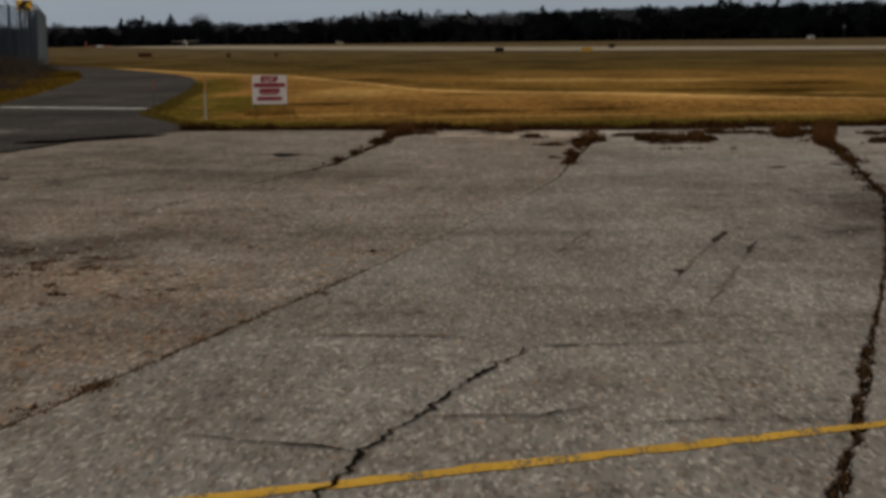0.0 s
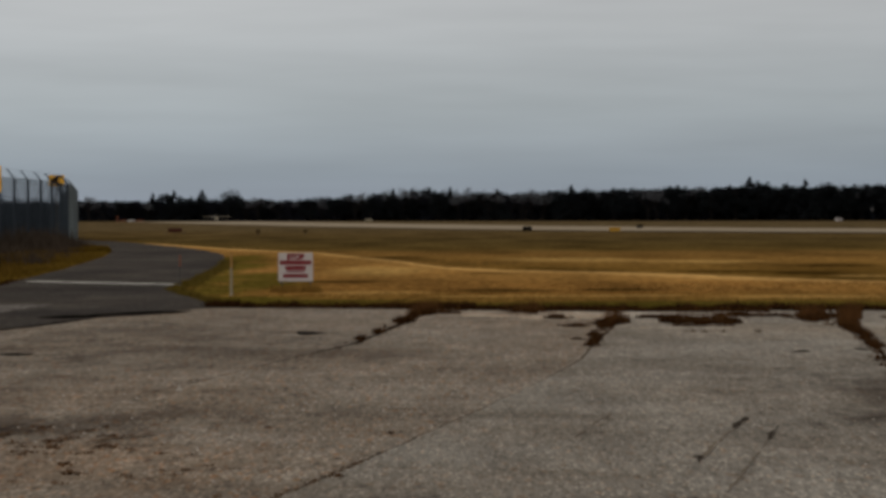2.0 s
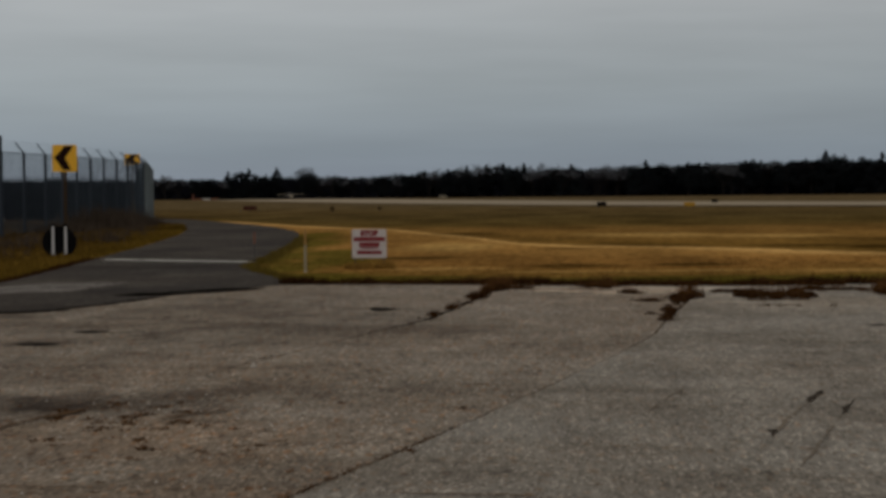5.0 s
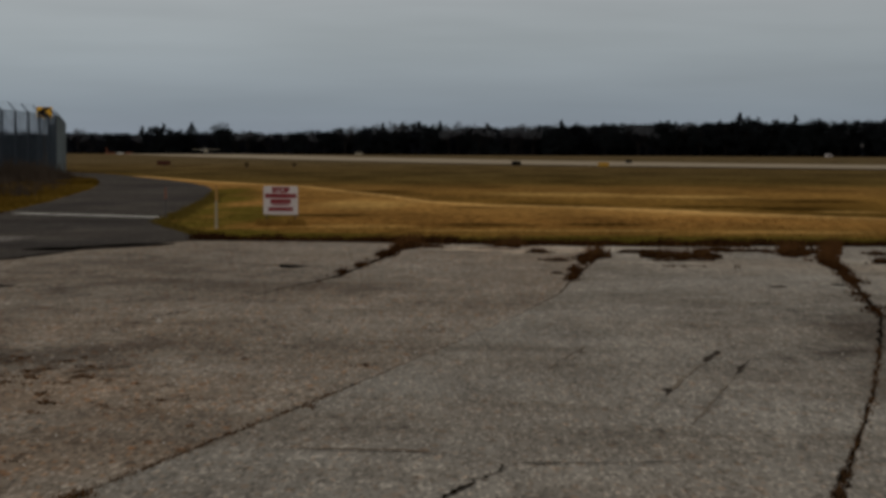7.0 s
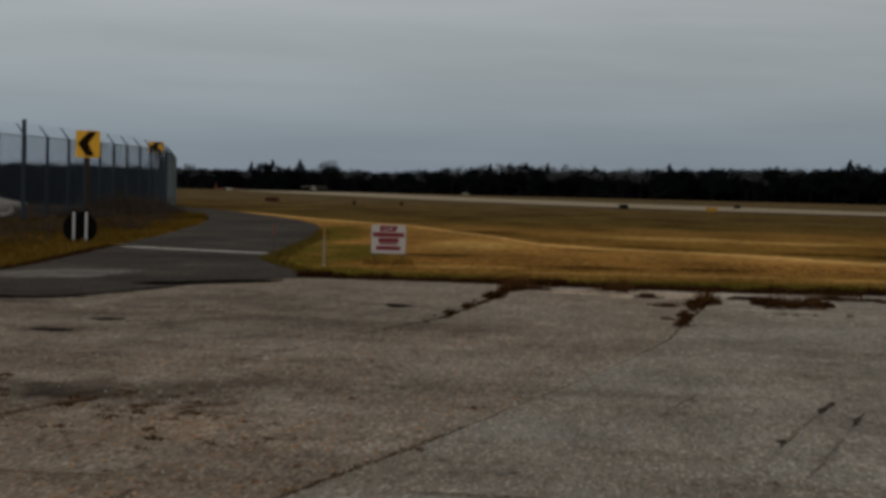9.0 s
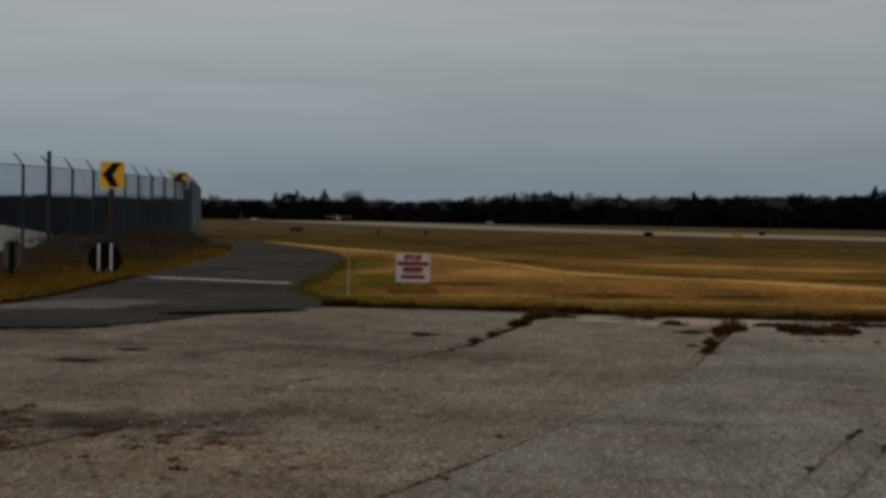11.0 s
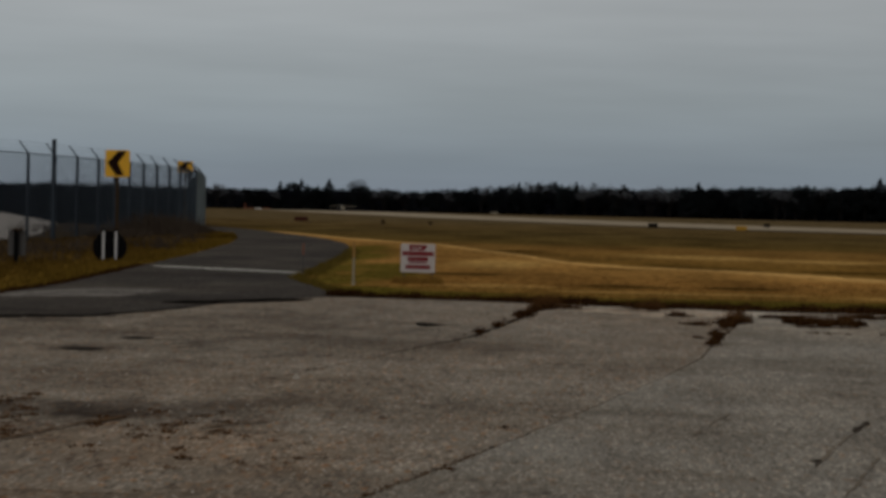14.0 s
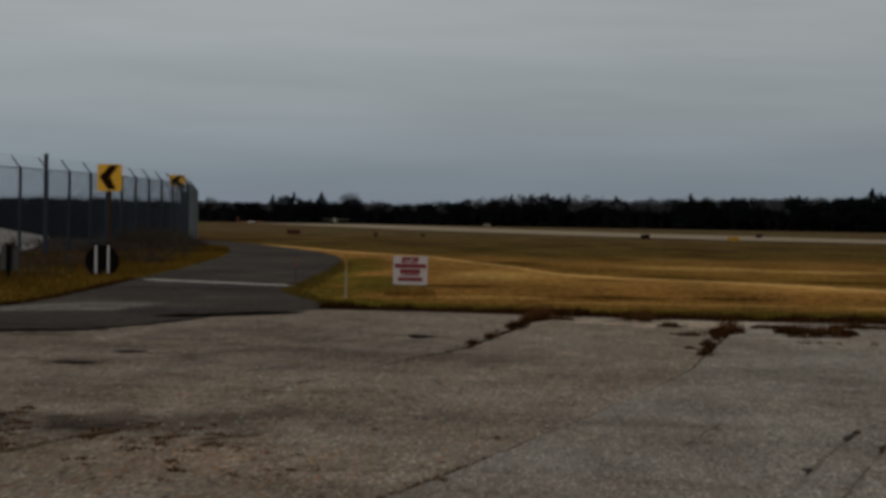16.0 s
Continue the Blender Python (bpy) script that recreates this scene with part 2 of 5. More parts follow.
M_SEAM = material("old_tar_seam", (0.02, 0.0175, 0.0155), grain=12, vary=0.5, big=1.5)
M_RUBBER = material("rubber_mark", (0.165, 0.138, 0.108), grain=40, vary=0.4)
M_STAIN = material("oil_stain", (0.045, 0.037, 0.03), grain=25, vary=0.35)
M_RUST = material("rusty_dirt", (0.085, 0.052, 0.029), grain=25, vary=0.4)


def worn_paint(name, paint, under, lost=0.5):
    """Thin old paint, chipped through to the asphalt in flecks and patches."""
    m = material(name, paint, grain=40, vary=0.3, big=2.0)
    nt = m.node_tree
    N, L = nt.nodes.new, nt.links.new
    b = nt.nodes["Principled BSDF"]
    col = b.inputs["Base Color"].links[0].from_socket
    co, mp = N("ShaderNodeTexCoord"), N("ShaderNodeMapping")
    mp.inputs["Scale"].default_value = (1, 0.4, 1)
    L(co.outputs["Object"], mp.inputs[0])
    fleck, patch, add, rng = N("ShaderNodeTexNoise"), N("ShaderNodeTexNoise"), N("ShaderNodeMath"), N("ShaderNodeMapRange")
    fleck.inputs["Scale"].default_value, fleck.inputs["Detail"].default_value = 70, 3
    patch.inputs["Scale"].default_value, patch.inputs["Detail"].default_value = 7, 4
    for n in (fleck, patch):
        L(mp.outputs[0], n.inputs["Vector"])
    L(fleck.outputs["Fac"], add.inputs[0])
    L(patch.outputs["Fac"], add.inputs[1])
    rng.inputs["From Min"].default_value, rng.inputs["From Max"].default_value = 0.52 + lost, 0.68 + lost
    L(add.outputs[0], rng.inputs[0])
    mix = N("ShaderNodeMixRGB")
    L(rng.outputs[0], mix.inputs[0])
    L(col, mix.inputs[1])
    mix.inputs[2].default_value = (*under, 1)
    L(mix.outputs[0], b.inputs["Base Color"])
    return m


M_YELLOW = worn_paint("yellow_line_paint", (0.56, 0.325, 0.05), (0.2, 0.155, 0.09), 0.53)
M_WHITE_LINE = worn_paint("worn_white_line_paint", (0.66, 0.66, 0.6), (0.2, 0.19, 0.17), 0.6)
M_GALV = material("galvanised_steel", (0.031, 0.041, 0.051), rough=0.7, metal=0.0, grain=40, vary=0.2, bump=0)
# paler copy of the fence wire: skylight on the far end put into colour
M_GALV_LIT = material("sky_lit_galvanised_wire", (0.105, 0.126, 0.132), rough=0.7, grain=40, vary=0.2, bump=0)
M_PEBBLE = material("pale_loose_gravel", (0.34, 0.31, 0.27), grain=30, vary=0.3, island=0.8, bump=0)
M_STEEL = material("pale_galvanised_tube", (0.125, 0.148, 0.155), rough=0.6, grain=30, vary=0.15, bump=0)
M_POST = material("dark_steel_post", (0.032, 0.04, 0.051), rough=0.7, metal=0.2, grain=40, vary=0.2, bump=0)
M_SIGN_Y = material("yellow_sign_sheet", (0.74, 0.4, 0.03), rough=0.5, grain=12, vary=0.1, bump=0)
M_SIGN_RED = material("dark_red_panel", (0.045, 0.013, 0.009), rough=0.6, grain=8, vary=0.2, bump=0)
M_HOUSING = material("brown_light_housing", (0.05, 0.032, 0.012), rough=0.6, grain=8, vary=0.2, bump=0)
M_SIGN_OLD = material("dull_yellow_panel", (0.36, 0.2, 0.03), rough=0.6, grain=8, vary=0.15, bump=0)
M_CHEVRON = material("faded_brown_black_sheet", (0.014, 0.006, 0.004), rough=0.6, grain=20, vary=0.3, bump=0)
M_BLACK = material("black_paint", (0.003, 0.003, 0.0032), rough=0.6, grain=20, vary=0.2, bump=0)
M_WHITE = material("white_paint", (0.62, 0.61, 0.6), rough=0.6, grain=15, vary=0.1, bump=0)
M_BOARD = material("weathered_white_board", (0.43, 0.4, 0.39), rough=0.6, grain=14, vary=0.12, big=3, bump=0)
M_RED = material("faded_red_lettering", (0.17, 0.025, 0.03), rough=0.6, grain=30, vary=0.25, bump=0)
M_WOOD = material("weathered_wood", (0.046, 0.031, 0.02), grain=25, vary=0.3, stretch=(1, 1, 0.15))
M_GREY = material("grey_panel", (0.075, 0.072, 0.07), rough=0.7, grain=12, vary=0.15, bump=0)
M_MARKER = material("faded_white_plastic", (0.27, 0.24, 0.18), rough=0.6, grain=15, vary=0.15, bump=0)
M_MARKER_O = material("faded_orange_plastic", (0.3, 0.17, 0.06), rough=0.6, grain=15, vary=0.15, bump=0)
M_MARKER_R = material("faded_red_plastic", (0.2, 0.075, 0.045), rough=0.6, grain=15, vary=0.15, bump=0)
M_STRAW = material("dry_grass_blades", (0.22, 0.125, 0.03), grain=6, big=0.15, vary=0.4, island=0.6, bump=0)
M_OLIVE = material("olive_grass_blades", (0.1, 0.072, 0.016), grain=6, big=0.2, vary=0.4, island=0.6, bump=0)
M_WEED = material("dead_brown_weeds", (0.036, 0.0165, 0.0065), grain=8, big=0.5, vary=0.75, island=1.0, bump=0)
M_STEM = material("rust_brown_stems", (0.078, 0.036, 0.0135), grain=8, big=0.5, vary=0.6, island=1.0, bump=0)
M_DEBRIS = material("rusty_grass_litter", (0.085, 0.043, 0.018), grain=20, big=0.5, vary=0.5, island=0.8, bump=0)
M_BRUSH = material("bare_brown_brush", (0.052, 0.04, 0.03), grain=4, big=0.3, vary=0.5, island=0.8, bump=0)
M_BARK = material("dark_bark", (0.016, 0.014, 0.013), grain=3, vary=0.3, bump=0)
M_NEEDLE = material("dark_evergreen", (0.0095, 0.0114, 0.0125), grain=0.3, big=0.05, vary=0.4, island=0.5, obj=0.3, bump=0)
M_TWIG = material("bare_grey_twigs", (0.1, 0.104, 0.114), grain=0.3, big=0.05, vary=0.3, island=0.5, obj=0.3, bump=0)
M_WOODS = material("dark_far_woods", (0.0105, 0.0115, 0.0155), grain=0.2, big=0.03, vary=0.4, island=0.4, bump=0)


def field_material():
    """Winter field: straw, brown and olive zones of mown and unmown grass, in uneven bands, with the lit crest and
    shaded hollows put into the colour.
    """
    m = bpy.data.materials.new("winter_field")
    m.use_nodes = True
    nt = m.node_tree
    N, L = nt.nodes.new, nt.links.new
    b = nt.nodes["Principled BSDF"]
    b.inputs["Roughness"].default_value = 1.0
    b.inputs["Specular IOR Level"].default_value = 0.0
    co = N("ShaderNodeTexCoord")
    sep = N("ShaderNodeSeparateXYZ")
    L(co.outputs["Object"], sep.inputs[0])

    def noise_at(scale, detail, stretch):
        mp, n = N("ShaderNodeMapping"), N("ShaderNodeTexNoise")
        mp.inputs["Scale"].default_value = stretch
        L(co.outputs["Object"], mp.inputs[0])
        n.inputs["Scale"].default_value, n.inputs["Detail"].default_value = scale, detail
        L(mp.outputs[0], n.inputs["Vector"])
        return n.outputs["Fac"]

    def madd(a, k, c):
        n = N("ShaderNodeMath")
        n.operation = "MULTIPLY_ADD"
        L(a, n.inputs[0])
        n.inputs[1].default_value = k
        if isinstance(c, (int, float)):
            n.inputs[2].default_value = c
        else:
            L(c, n.inputs[2])
        return n.outputs[0]

    def mapped(src, lo, hi, a=0.0, c=1.0):
        n = N("ShaderNodeMapRange")
        for k, v in zip(("From Min", "From Max", "To Min", "To Max"), (lo, hi, a, c)):
            n.inputs[k].default_value = v
        L(src, n.inputs[0])
        return n.outputs[0]

    def ramp_of(src, stops):
        n = N("ShaderNodeValToRGB")
        els = n.color_ramp.elements
        els[0].position, els[0].color = stops[0][0], (*stops[0][1], 1)
        els[1].position, els[1].color = stops[-1][0], (*stops[-1][1], 1)
        for p, c in stops[1:-1]:
            els.new(p).color = (*c, 1)
        L(src, n.inputs[0])
        return n.outputs[0]

    def blend(fac, a, c):
        n = N("ShaderNodeMixRGB")
        L(fac, n.inputs[0])
        L(a, n.inputs[1])
        if isinstance(c, tuple):
            n.inputs[2].default_value = (*c, 1)
        else:
            L(c, n.inputs[2])
        return n.outputs[0]

    # the mown strip ends on a long low crest that runs aslant over the field, drawn in colour alone
    crest = ramp_of(mapped(sep.outputs["X"], -20, 20), [((x + 20) / 40, (y / 200,) * 3) for x, y in ((-20, 113), (-15, 100.5), (-11, 89.5), (-6.4, 80.7), (-4.2, 72.3), (-2.4, 66.7), (-0.7, 58.9), (1.1, 55.9), (2.6, 55.2), (4.6, 52.7), (6.4, 50.2), (10, 46), (20, 38))])
    sub = N("ShaderNodeMath")
    sub.operation = "SUBTRACT"
    L(sep.outputs["Y"], sub.inputs[0])
    L(madd(crest, 200.0, 0.0), sub.inputs[1])
    past = madd(noise_at(0.16, 3, (0.7, 1.0, 1)), 2.4, madd(noise_at(1.1, 3, (0.4, 1, 1)), 1.0, madd(sub.outputs[0], 1.0, -1.7)))
    edge_y = madd(noise_at(0.35, 4, (0.6, 1, 1)), 5.0, madd(sep.outputs["Y"], 1.0, -2.5))
    near = ramp_of(mapped(edge_y, 30, 50), [(0.0, (0.07, 0.052, 0.011)), (0.22, (0.1, 0.077, 0.014)), (0.31, (0.2, 0.115, 0.028)), (0.5, (0.247, 0.128, 0.034)), (1.0, (0.262, 0.136, 0.037))])
    # the crest's sunlit near slope is painted on: paler straw, then a bright line
    near = blend(mapped(past, -12, -5, 0, 0.45), near, (0.36, 0.195, 0.055))
    near = blend(mapped(past, -3.4, -0.6, 0, 0.9), near, (0.58, 0.35, 0.12))
    far_y = madd(noise_at(0.11, 4, (0.5, 1.1, 1)), 16.0, madd(sep.outputs["Y"], 1.0, -8.0))
    far = ramp_of(mapped(far_y, 40, 240), [(0.0, (0.153, 0.0882, 0.02024)), (0.09, (0.1845, 0.1017, 0.02376)), (0.15, (0.2052, 0.1116, 0.02992)), (0.19, (0.1935, 0.1062, 0.02992)), (0.24, (0.108, 0.0693, 0.02024)),
                                            (0.4, (0.09, 0.0612, 0.022)), (0.55, (0.1062, 0.0702, 0.0264)), (1.0, (0.1152, 0.0828, 0.04048))])
    tone = blend(mapped(past, -0.5, 0.7), near, far)
    # hollows of taller brown grass with their shade painted in, bleached mown strips, green tussocks: centre, half
    # sizes
    shaded_hollows = ((0.6, 40.7, 1.1, 1.2), (3.1, 41.1, 1.0, 1.0), (6.8, 54.2, 1.5, 2.0), (8.9, 52.3, 1.1, 1.6), (-3.0, 46.0, 1.1, 1.3), (0.5, 52.4, 0.7, 0.9), (-2.8, 71.0, 1.2, 2.0), (11.4, 61.5, 1.6, 2.2))
    bleached = ((-2.0, 39.6, 1.1, 0.9), (0.8, 37.9, 1.6, 0.6), (3.1, 38.1, 1.0, 0.6), (6.4, 37.7, 2.0, 0.7), (10.0, 50.2, 0.9, 0.9), (-2.6, 55.0, 1.4, 5.0), (3.6, 68.0, 2.6, 3.0), (7.6, 66.0, 2.2, 2.2))
    green = ((-8.2, 67.0, 1.2, 9.0), (-5.2, 50.0, 0.9, 4.0), (-5.3, 40.5, 1.2, 3.0), (-4.2, 36.2, 1.2, 2.0), (-6.3, 47.0, 0.8, 5.0), (-7.0, 58.0, 1.0, 7.0), (-3.0, 35.6, 2.2, 0.9), (-4.7, 44.5, 1.1, 3.2))
    for spots, shade, force in ((shaded_hollows, (0.055, 0.03, 0.007), 0.8), (bleached, (0.44, 0.27, 0.085), 0.7), (green, (0.095, 0.075, 0.0125), 0.9)):
        for x, y, rx, ry in spots:
            mp, ln = N("ShaderNodeMapping"), N("ShaderNodeVectorMath")
            mp.inputs["Location"].default_value = (-x / rx, -y / ry, 0)
            mp.inputs["Scale"].default_value = (1 / rx, 1 / ry, 0)
            ln.operation = "LENGTH"
            L(co.outputs["Object"], mp.inputs[0])
            L(mp.outputs[0], ln.inputs[0])
            tone = blend(mapped(madd(noise_at(0.9, 4, (0.6, 1, 1)), 1.6, ln.outputs["Value"]), 1.35, 2.0, force, 0), tone, shade)
    patch = N("ShaderNodeMapRange")
    for k, v in zip(("From Min", "From Max", "To Min", "To Max"), (0.3, 0.7, 0.64, 1.32)):
        patch.inputs[k].default_value = v
    L(noise_at(0.42, 5, (0.6, 0.16, 1)), patch.inputs[0])
    tuft = N("ShaderNodeMapRange")
    for k, v in zip(("From Min", "From Max", "To Min", "To Max"), (0.3, 0.7, 0.7, 1.25)):
        tuft.inputs[k].default_value = v
    L(noise_at(5.0, 4, (1, 0.2, 1)), tuft.inputs[0])
    streak = N("ShaderNodeMapRange")          # taller brown grass in the hollows, darkened by painted shade
    for k, v in zip(("From Min", "From Max", "To Min", "To Max"), (0.56, 0.66, 1.0, 0.66)):
        streak.inputs[k].default_value = v
    L(noise_at(0.5, 4, (0.55, 0.2, 1)), streak.inputs[0])
    mu0, mu = N("ShaderNodeMath"), N("ShaderNodeMath")
    mu0.operation = mu.operation = "MULTIPLY"
    L(patch.outputs[0], mu0.inputs[0])
    L(tuft.outputs[0], mu0.inputs[1])
    L(mu0.outputs[0], mu.inputs[0])
    L(streak.outputs[0], mu.inputs[1])
    col = N("ShaderNodeVectorMath")
    col.operation = "SCALE"
    L(tone, col.inputs[0])
    L(mu.outputs[0], col.inputs["Scale"])
    # verge along the road: olive grass at the kerbless edge, brown and unmown behind
    road = ramp_of(mapped(sep.outputs["Y"], 25, 105), [((y - 25) / 80, (-x / 25,) * 3) for x, y in ((-9.3, 29), (-9.56, 35), (-10.8, 48), (-11.5, 56), (-13.2, 71), (-15, 83), (-17, 93), (-19, 100))])
    inland = madd(noise_at(0.5, 4, (1, 0.4, 1)), 1.6, madd(madd(road, -25.0, 0.8), 1.0, -1.6))
    off = N("ShaderNodeMath")
    off.operation = "SUBTRACT"
    L(inland, off.inputs[0])
    L(sep.outputs["X"], off.inputs[1])
    verge, reach, both = N("ShaderNodeMapRange"), N("ShaderNodeMapRange"), N("ShaderNodeMath")
    for n, src, vals in ((verge, off.outputs[0], (-1.6, -1.2, 0, 1)), (reach, madd(sep.outputs["X"], 2.5, madd(sep.outputs["Y"], 1.0, 47.5)), (109, 117, 1, 0))):
        for k, v in zip(("From Min", "From Max", "To Min", "To Max"), vals):
            n.inputs[k].default_value = v
        L(src, n.inputs[0])
    both.operation = "MULTIPLY"
    L(verge.outputs[0], both.inputs[0])
    L(reach.outputs[0], both.inputs[1])
    dull = N("ShaderNodeVectorMath")
    dull.operation = "SCALE"
    L(ramp_of(mapped(off.outputs[0], -0.5, 5.5), [(0.0, (0.14, 0.088, 0.014)), (0.4, (0.108, 0.064, 0.013)), (0.75, (0.07, 0.042, 0.013)), (1.0, (0.06, 0.038, 0.014))]), dull.inputs[0])
    L(mu.outputs[0], dull.inputs["Scale"])
    mx = N("ShaderNodeMixRGB")
    L(both.outputs[0], mx.inputs[0])
    L(col.outputs[0], mx.inputs[1])
    L(dull.outputs[0], mx.inputs[2])
    L(mx.outputs[0], b.inputs["Base Color"])
    return m


M_FIELD = field_material()


# ---- mesh helpers ----
def mesh_of(name, verts, faces, mat, smooth=False):
    me = bpy.data.meshes.new(name)
    me.from_pydata([tuple(v) for v in verts], [], faces)
    me.materials.append(mat)
    me.update()
    if smooth:
        for p in me.polygons:
            p.use_smooth = True
    return me


def part(name, bm, mat, parent, label=""):
    """Links a bmesh as one mesh object under a thing or a part."""
    me = bpy.data.meshes.new(name)
    bm.to_mesh(me)
    bm.free()
    me.materials.append(mat)
    ob = new(name, me)
    ob.parent = parent
    return tagged(ob, label)


def thing(name, x, y, z, label, category, group="", turn=0.0):
    ob = new(name)
    ob.empty_display_size = 0.1
    ob.matrix_world = pose(x, y, z, 0, 0, turn)
    return tagged(ob, label, category, group)


def box(w, d, h, x=0, y=0, z=0, bevel=0.006, bm=None):
    """A bevelled block whose base centre is at x, y, z."""
    bm = bm or bmesh.new()
    r = bmesh.ops.create_cube(bm, size=1)
    vs = r["verts"]
    bmesh.ops.scale(bm, vec=(w, d, h), verts=vs)
    bmesh.ops.translate(bm, vec=(x, y, z + h / 2), verts=vs)
    if bevel:
        es = list({e for v in vs for e in v.link_edges})
        bmesh.ops.bevel(bm, geom=es, offset=min(bevel, w / 4, d / 4, h / 4), segments=2, affect="EDGES", profile=0.6)
    return bm


def tube(p, q, r0, r1=None, seg=10, bm=None):
    """A capped, tapered tube from p to q."""
    bm = bm or bmesh.new()
    p, q = Vector(p), Vector(q)
    r1 = r0 if r1 is None else r1
    m = Matrix.Translation((p + q) / 2) @ (q - p).to_track_quat("Z", "Y").to_matrix().to_4x4()
    bmesh.ops.create_cone(bm, cap_ends=True, segments=seg, radius1=r0, radius2=r1, depth=(q - p).length, matrix=m)
    return bm


def plate(outline, y0, y1, bm=None):
    """A flat plate with the x, z outline, between depths y0 and y1."""
    bm = bm or bmesh.new()
    a = [bm.verts.new((x, y0, z)) for x, z in outline]
    c = [bm.verts.new((x, y1, z)) for x, z in outline]
    n = len(a)
    bm.faces.new(a)
    bm.faces.new(c[::-1])
    for i in range(n):
        bm.faces.new((a[i], c[i], c[(i + 1) % n], a[(i + 1) % n]))
    bmesh.ops.recalc_face_normals(bm, faces=bm.faces)
    return bm


def rounded(w, h, r, cx=0.0, cz=0.0, n=5):
    pts = []
    for sx, sz, a0 in ((1, 1, 0), (-1, 1, 90), (-1, -1, 180), (1, -1, 270)):
        for k in range(n + 1):
            a = radians(a0 + 90 * k / n)
            pts.append((cx + sx * (w / 2 - r) + r * math.cos(a), cz + sz * (h / 2 - r) + r * math.sin(a)))
    return pts


def lerp_line(pts, v, axis=1):
    """The other coordinate of a polyline at v along the axis."""
    o = 1 - axis
    for a, b in zip(pts, pts[1:]):
        if a[axis] <= v <= b[axis]:
            k = (v - a[axis]) / (b[axis] - a[axis])
            return a[o] + k * (b[o] - a[o])
    return pts[0][o] if v < pts[0][axis] else pts[-1][o]


def smooth(v):
    v = min(1.0, max(0.0, v))
    return v * v * (3 - 2 * v)


# ---- the plan of the ground ----
ROAD_LEFT = [(-9.3, 29.0), (-9.44, 31.2), (-9.56, 35.0), (-10.2, 42.0), (-10.8, 48.0), (-11.5, 56.0), (-13.2, 71.0), (-15.0, 83.0), (-17.0, 93.0), (-18.9, 99.0), (-20.3, 104.5), (-22.2, 110.5), (-26.0, 116.5), (-60.0, 134.0)]
ROAD_RIGHT = [(-4.1, 33.1), (-4.5, 34.4), (-5.0, 36.2), (-5.5, 37.9), (-6.0, 39.7), (-6.25, 40.8), (-6.35, 42.2), (-6.5, 44.6), (-6.65, 47.6), (-6.95, 51.5), (-7.3, 56.5), (-7.7, 61.0), (-8.2, 66.0), (-8.9, 71.5), (-9.9, 77.8), (-11.7, 85.8), (-14.0, 94.0), (-16.2, 100.5), (-18.0, 106.0), (-20.2, 112.0), (-24.5, 119.5), (-58.0, 144.0)]
APRON_EDGE = [(-60.0, 20.0), (-26.0, 25.0), (-14.0, 28.6), (-9.3, 31.0), (-4.4, 33.0), (-3.4, 32.8), (-1.9, 32.6), (-0.5, 32.3), (0.9, 31.85), (2.2, 31.65), (4.1, 31.85), (5.5, 32.0), (7.5, 31.8), (12.0, 32.0), (60.0, 33.0)]


def ground_z(x, y):
    """Height of the field: a long fall away from the apron, a slight verge and low swells."""
    z = -0.02 - 0.0026 * max(0.0, y - 120.0)
    right = lerp_line(ROAD_RIGHT, y) + 2.0
    left = lerp_line(ROAD_LEFT, y) - 0.4
    if y > 34 and x > right:
        k = smooth((y - 36) / 8) * smooth((x - right) / 4) * smooth((200 - y) / 60)
        z += k * 0.07 * (noise.noise((x * 0.03, y * 0.05, 1.7)) + 0.5 * noise.noise((x * 0.11, y * 0.16, 4.2)))
    if x < left and y > 26:
        z += 0.09 * smooth((left - x) / 3.0) * smooth((y - 27) / 8) * smooth((105 - y) / 20)
    return z


def spread(limit, fine, growth):
    v, step, out = 0.0, fine, [0.0]
    while v < limit:
        v += step
        out.append(v)
        step *= growth
    return out


def build_ground():
    xs = spread(3200, 0.8, 1.06)
    xs = [-v for v in xs[:0:-1]] + xs
    ys = [-2500, -1200, -500, -200, -80, -30, 0, 20] + [24 + 0.9 * i for i in range(95)]
    step = 1.0
    while ys[-1] < 3600:
        ys.append(ys[-1] + step)
        step *= 1.06
    verts = [(x, y, ground_z(x, y)) for y in ys for x in xs]
    n = len(xs)
    faces = [(j * n + i, j * n + i + 1, (j + 1) * n + i + 1, (j + 1) * n + i) for j in range(len(ys) - 1) for i in range(n - 1)]
    ob = new("ground", mesh_of("ground", verts, faces, M_FIELD, True))
    tagged(ob, "dry straw-coloured winter grass field reaching the far woods", "field", kind="structure")


def slab(name, outline, top, thick, mat, label, category):
    """A slab of paving with the x, y outline."""
    bm = bmesh.new()
    a = [bm.verts.new((x, y, top)) for x, y in outline]
    c = [bm.verts.new((x, y, top - thick)) for x, y in outline]
    f = bm.faces.new(a)
    n = len(a)
    for i in range(n):
        bm.faces.new((a[i], c[i], c[(i + 1) % n], a[(i + 1) % n]))
    if f.normal.z < 0:
        f.normal_flip()
    bmesh.ops.triangulate(bm, faces=[f])
    bmesh.ops.recalc_face_normals(bm, faces=bm.faces)
    me = bpy.data.meshes.new(name)
    bm.to_mesh(me)
    bm.free()
    me.materials.append(mat)
    return tagged(new(name, me), label, category, kind="structure")


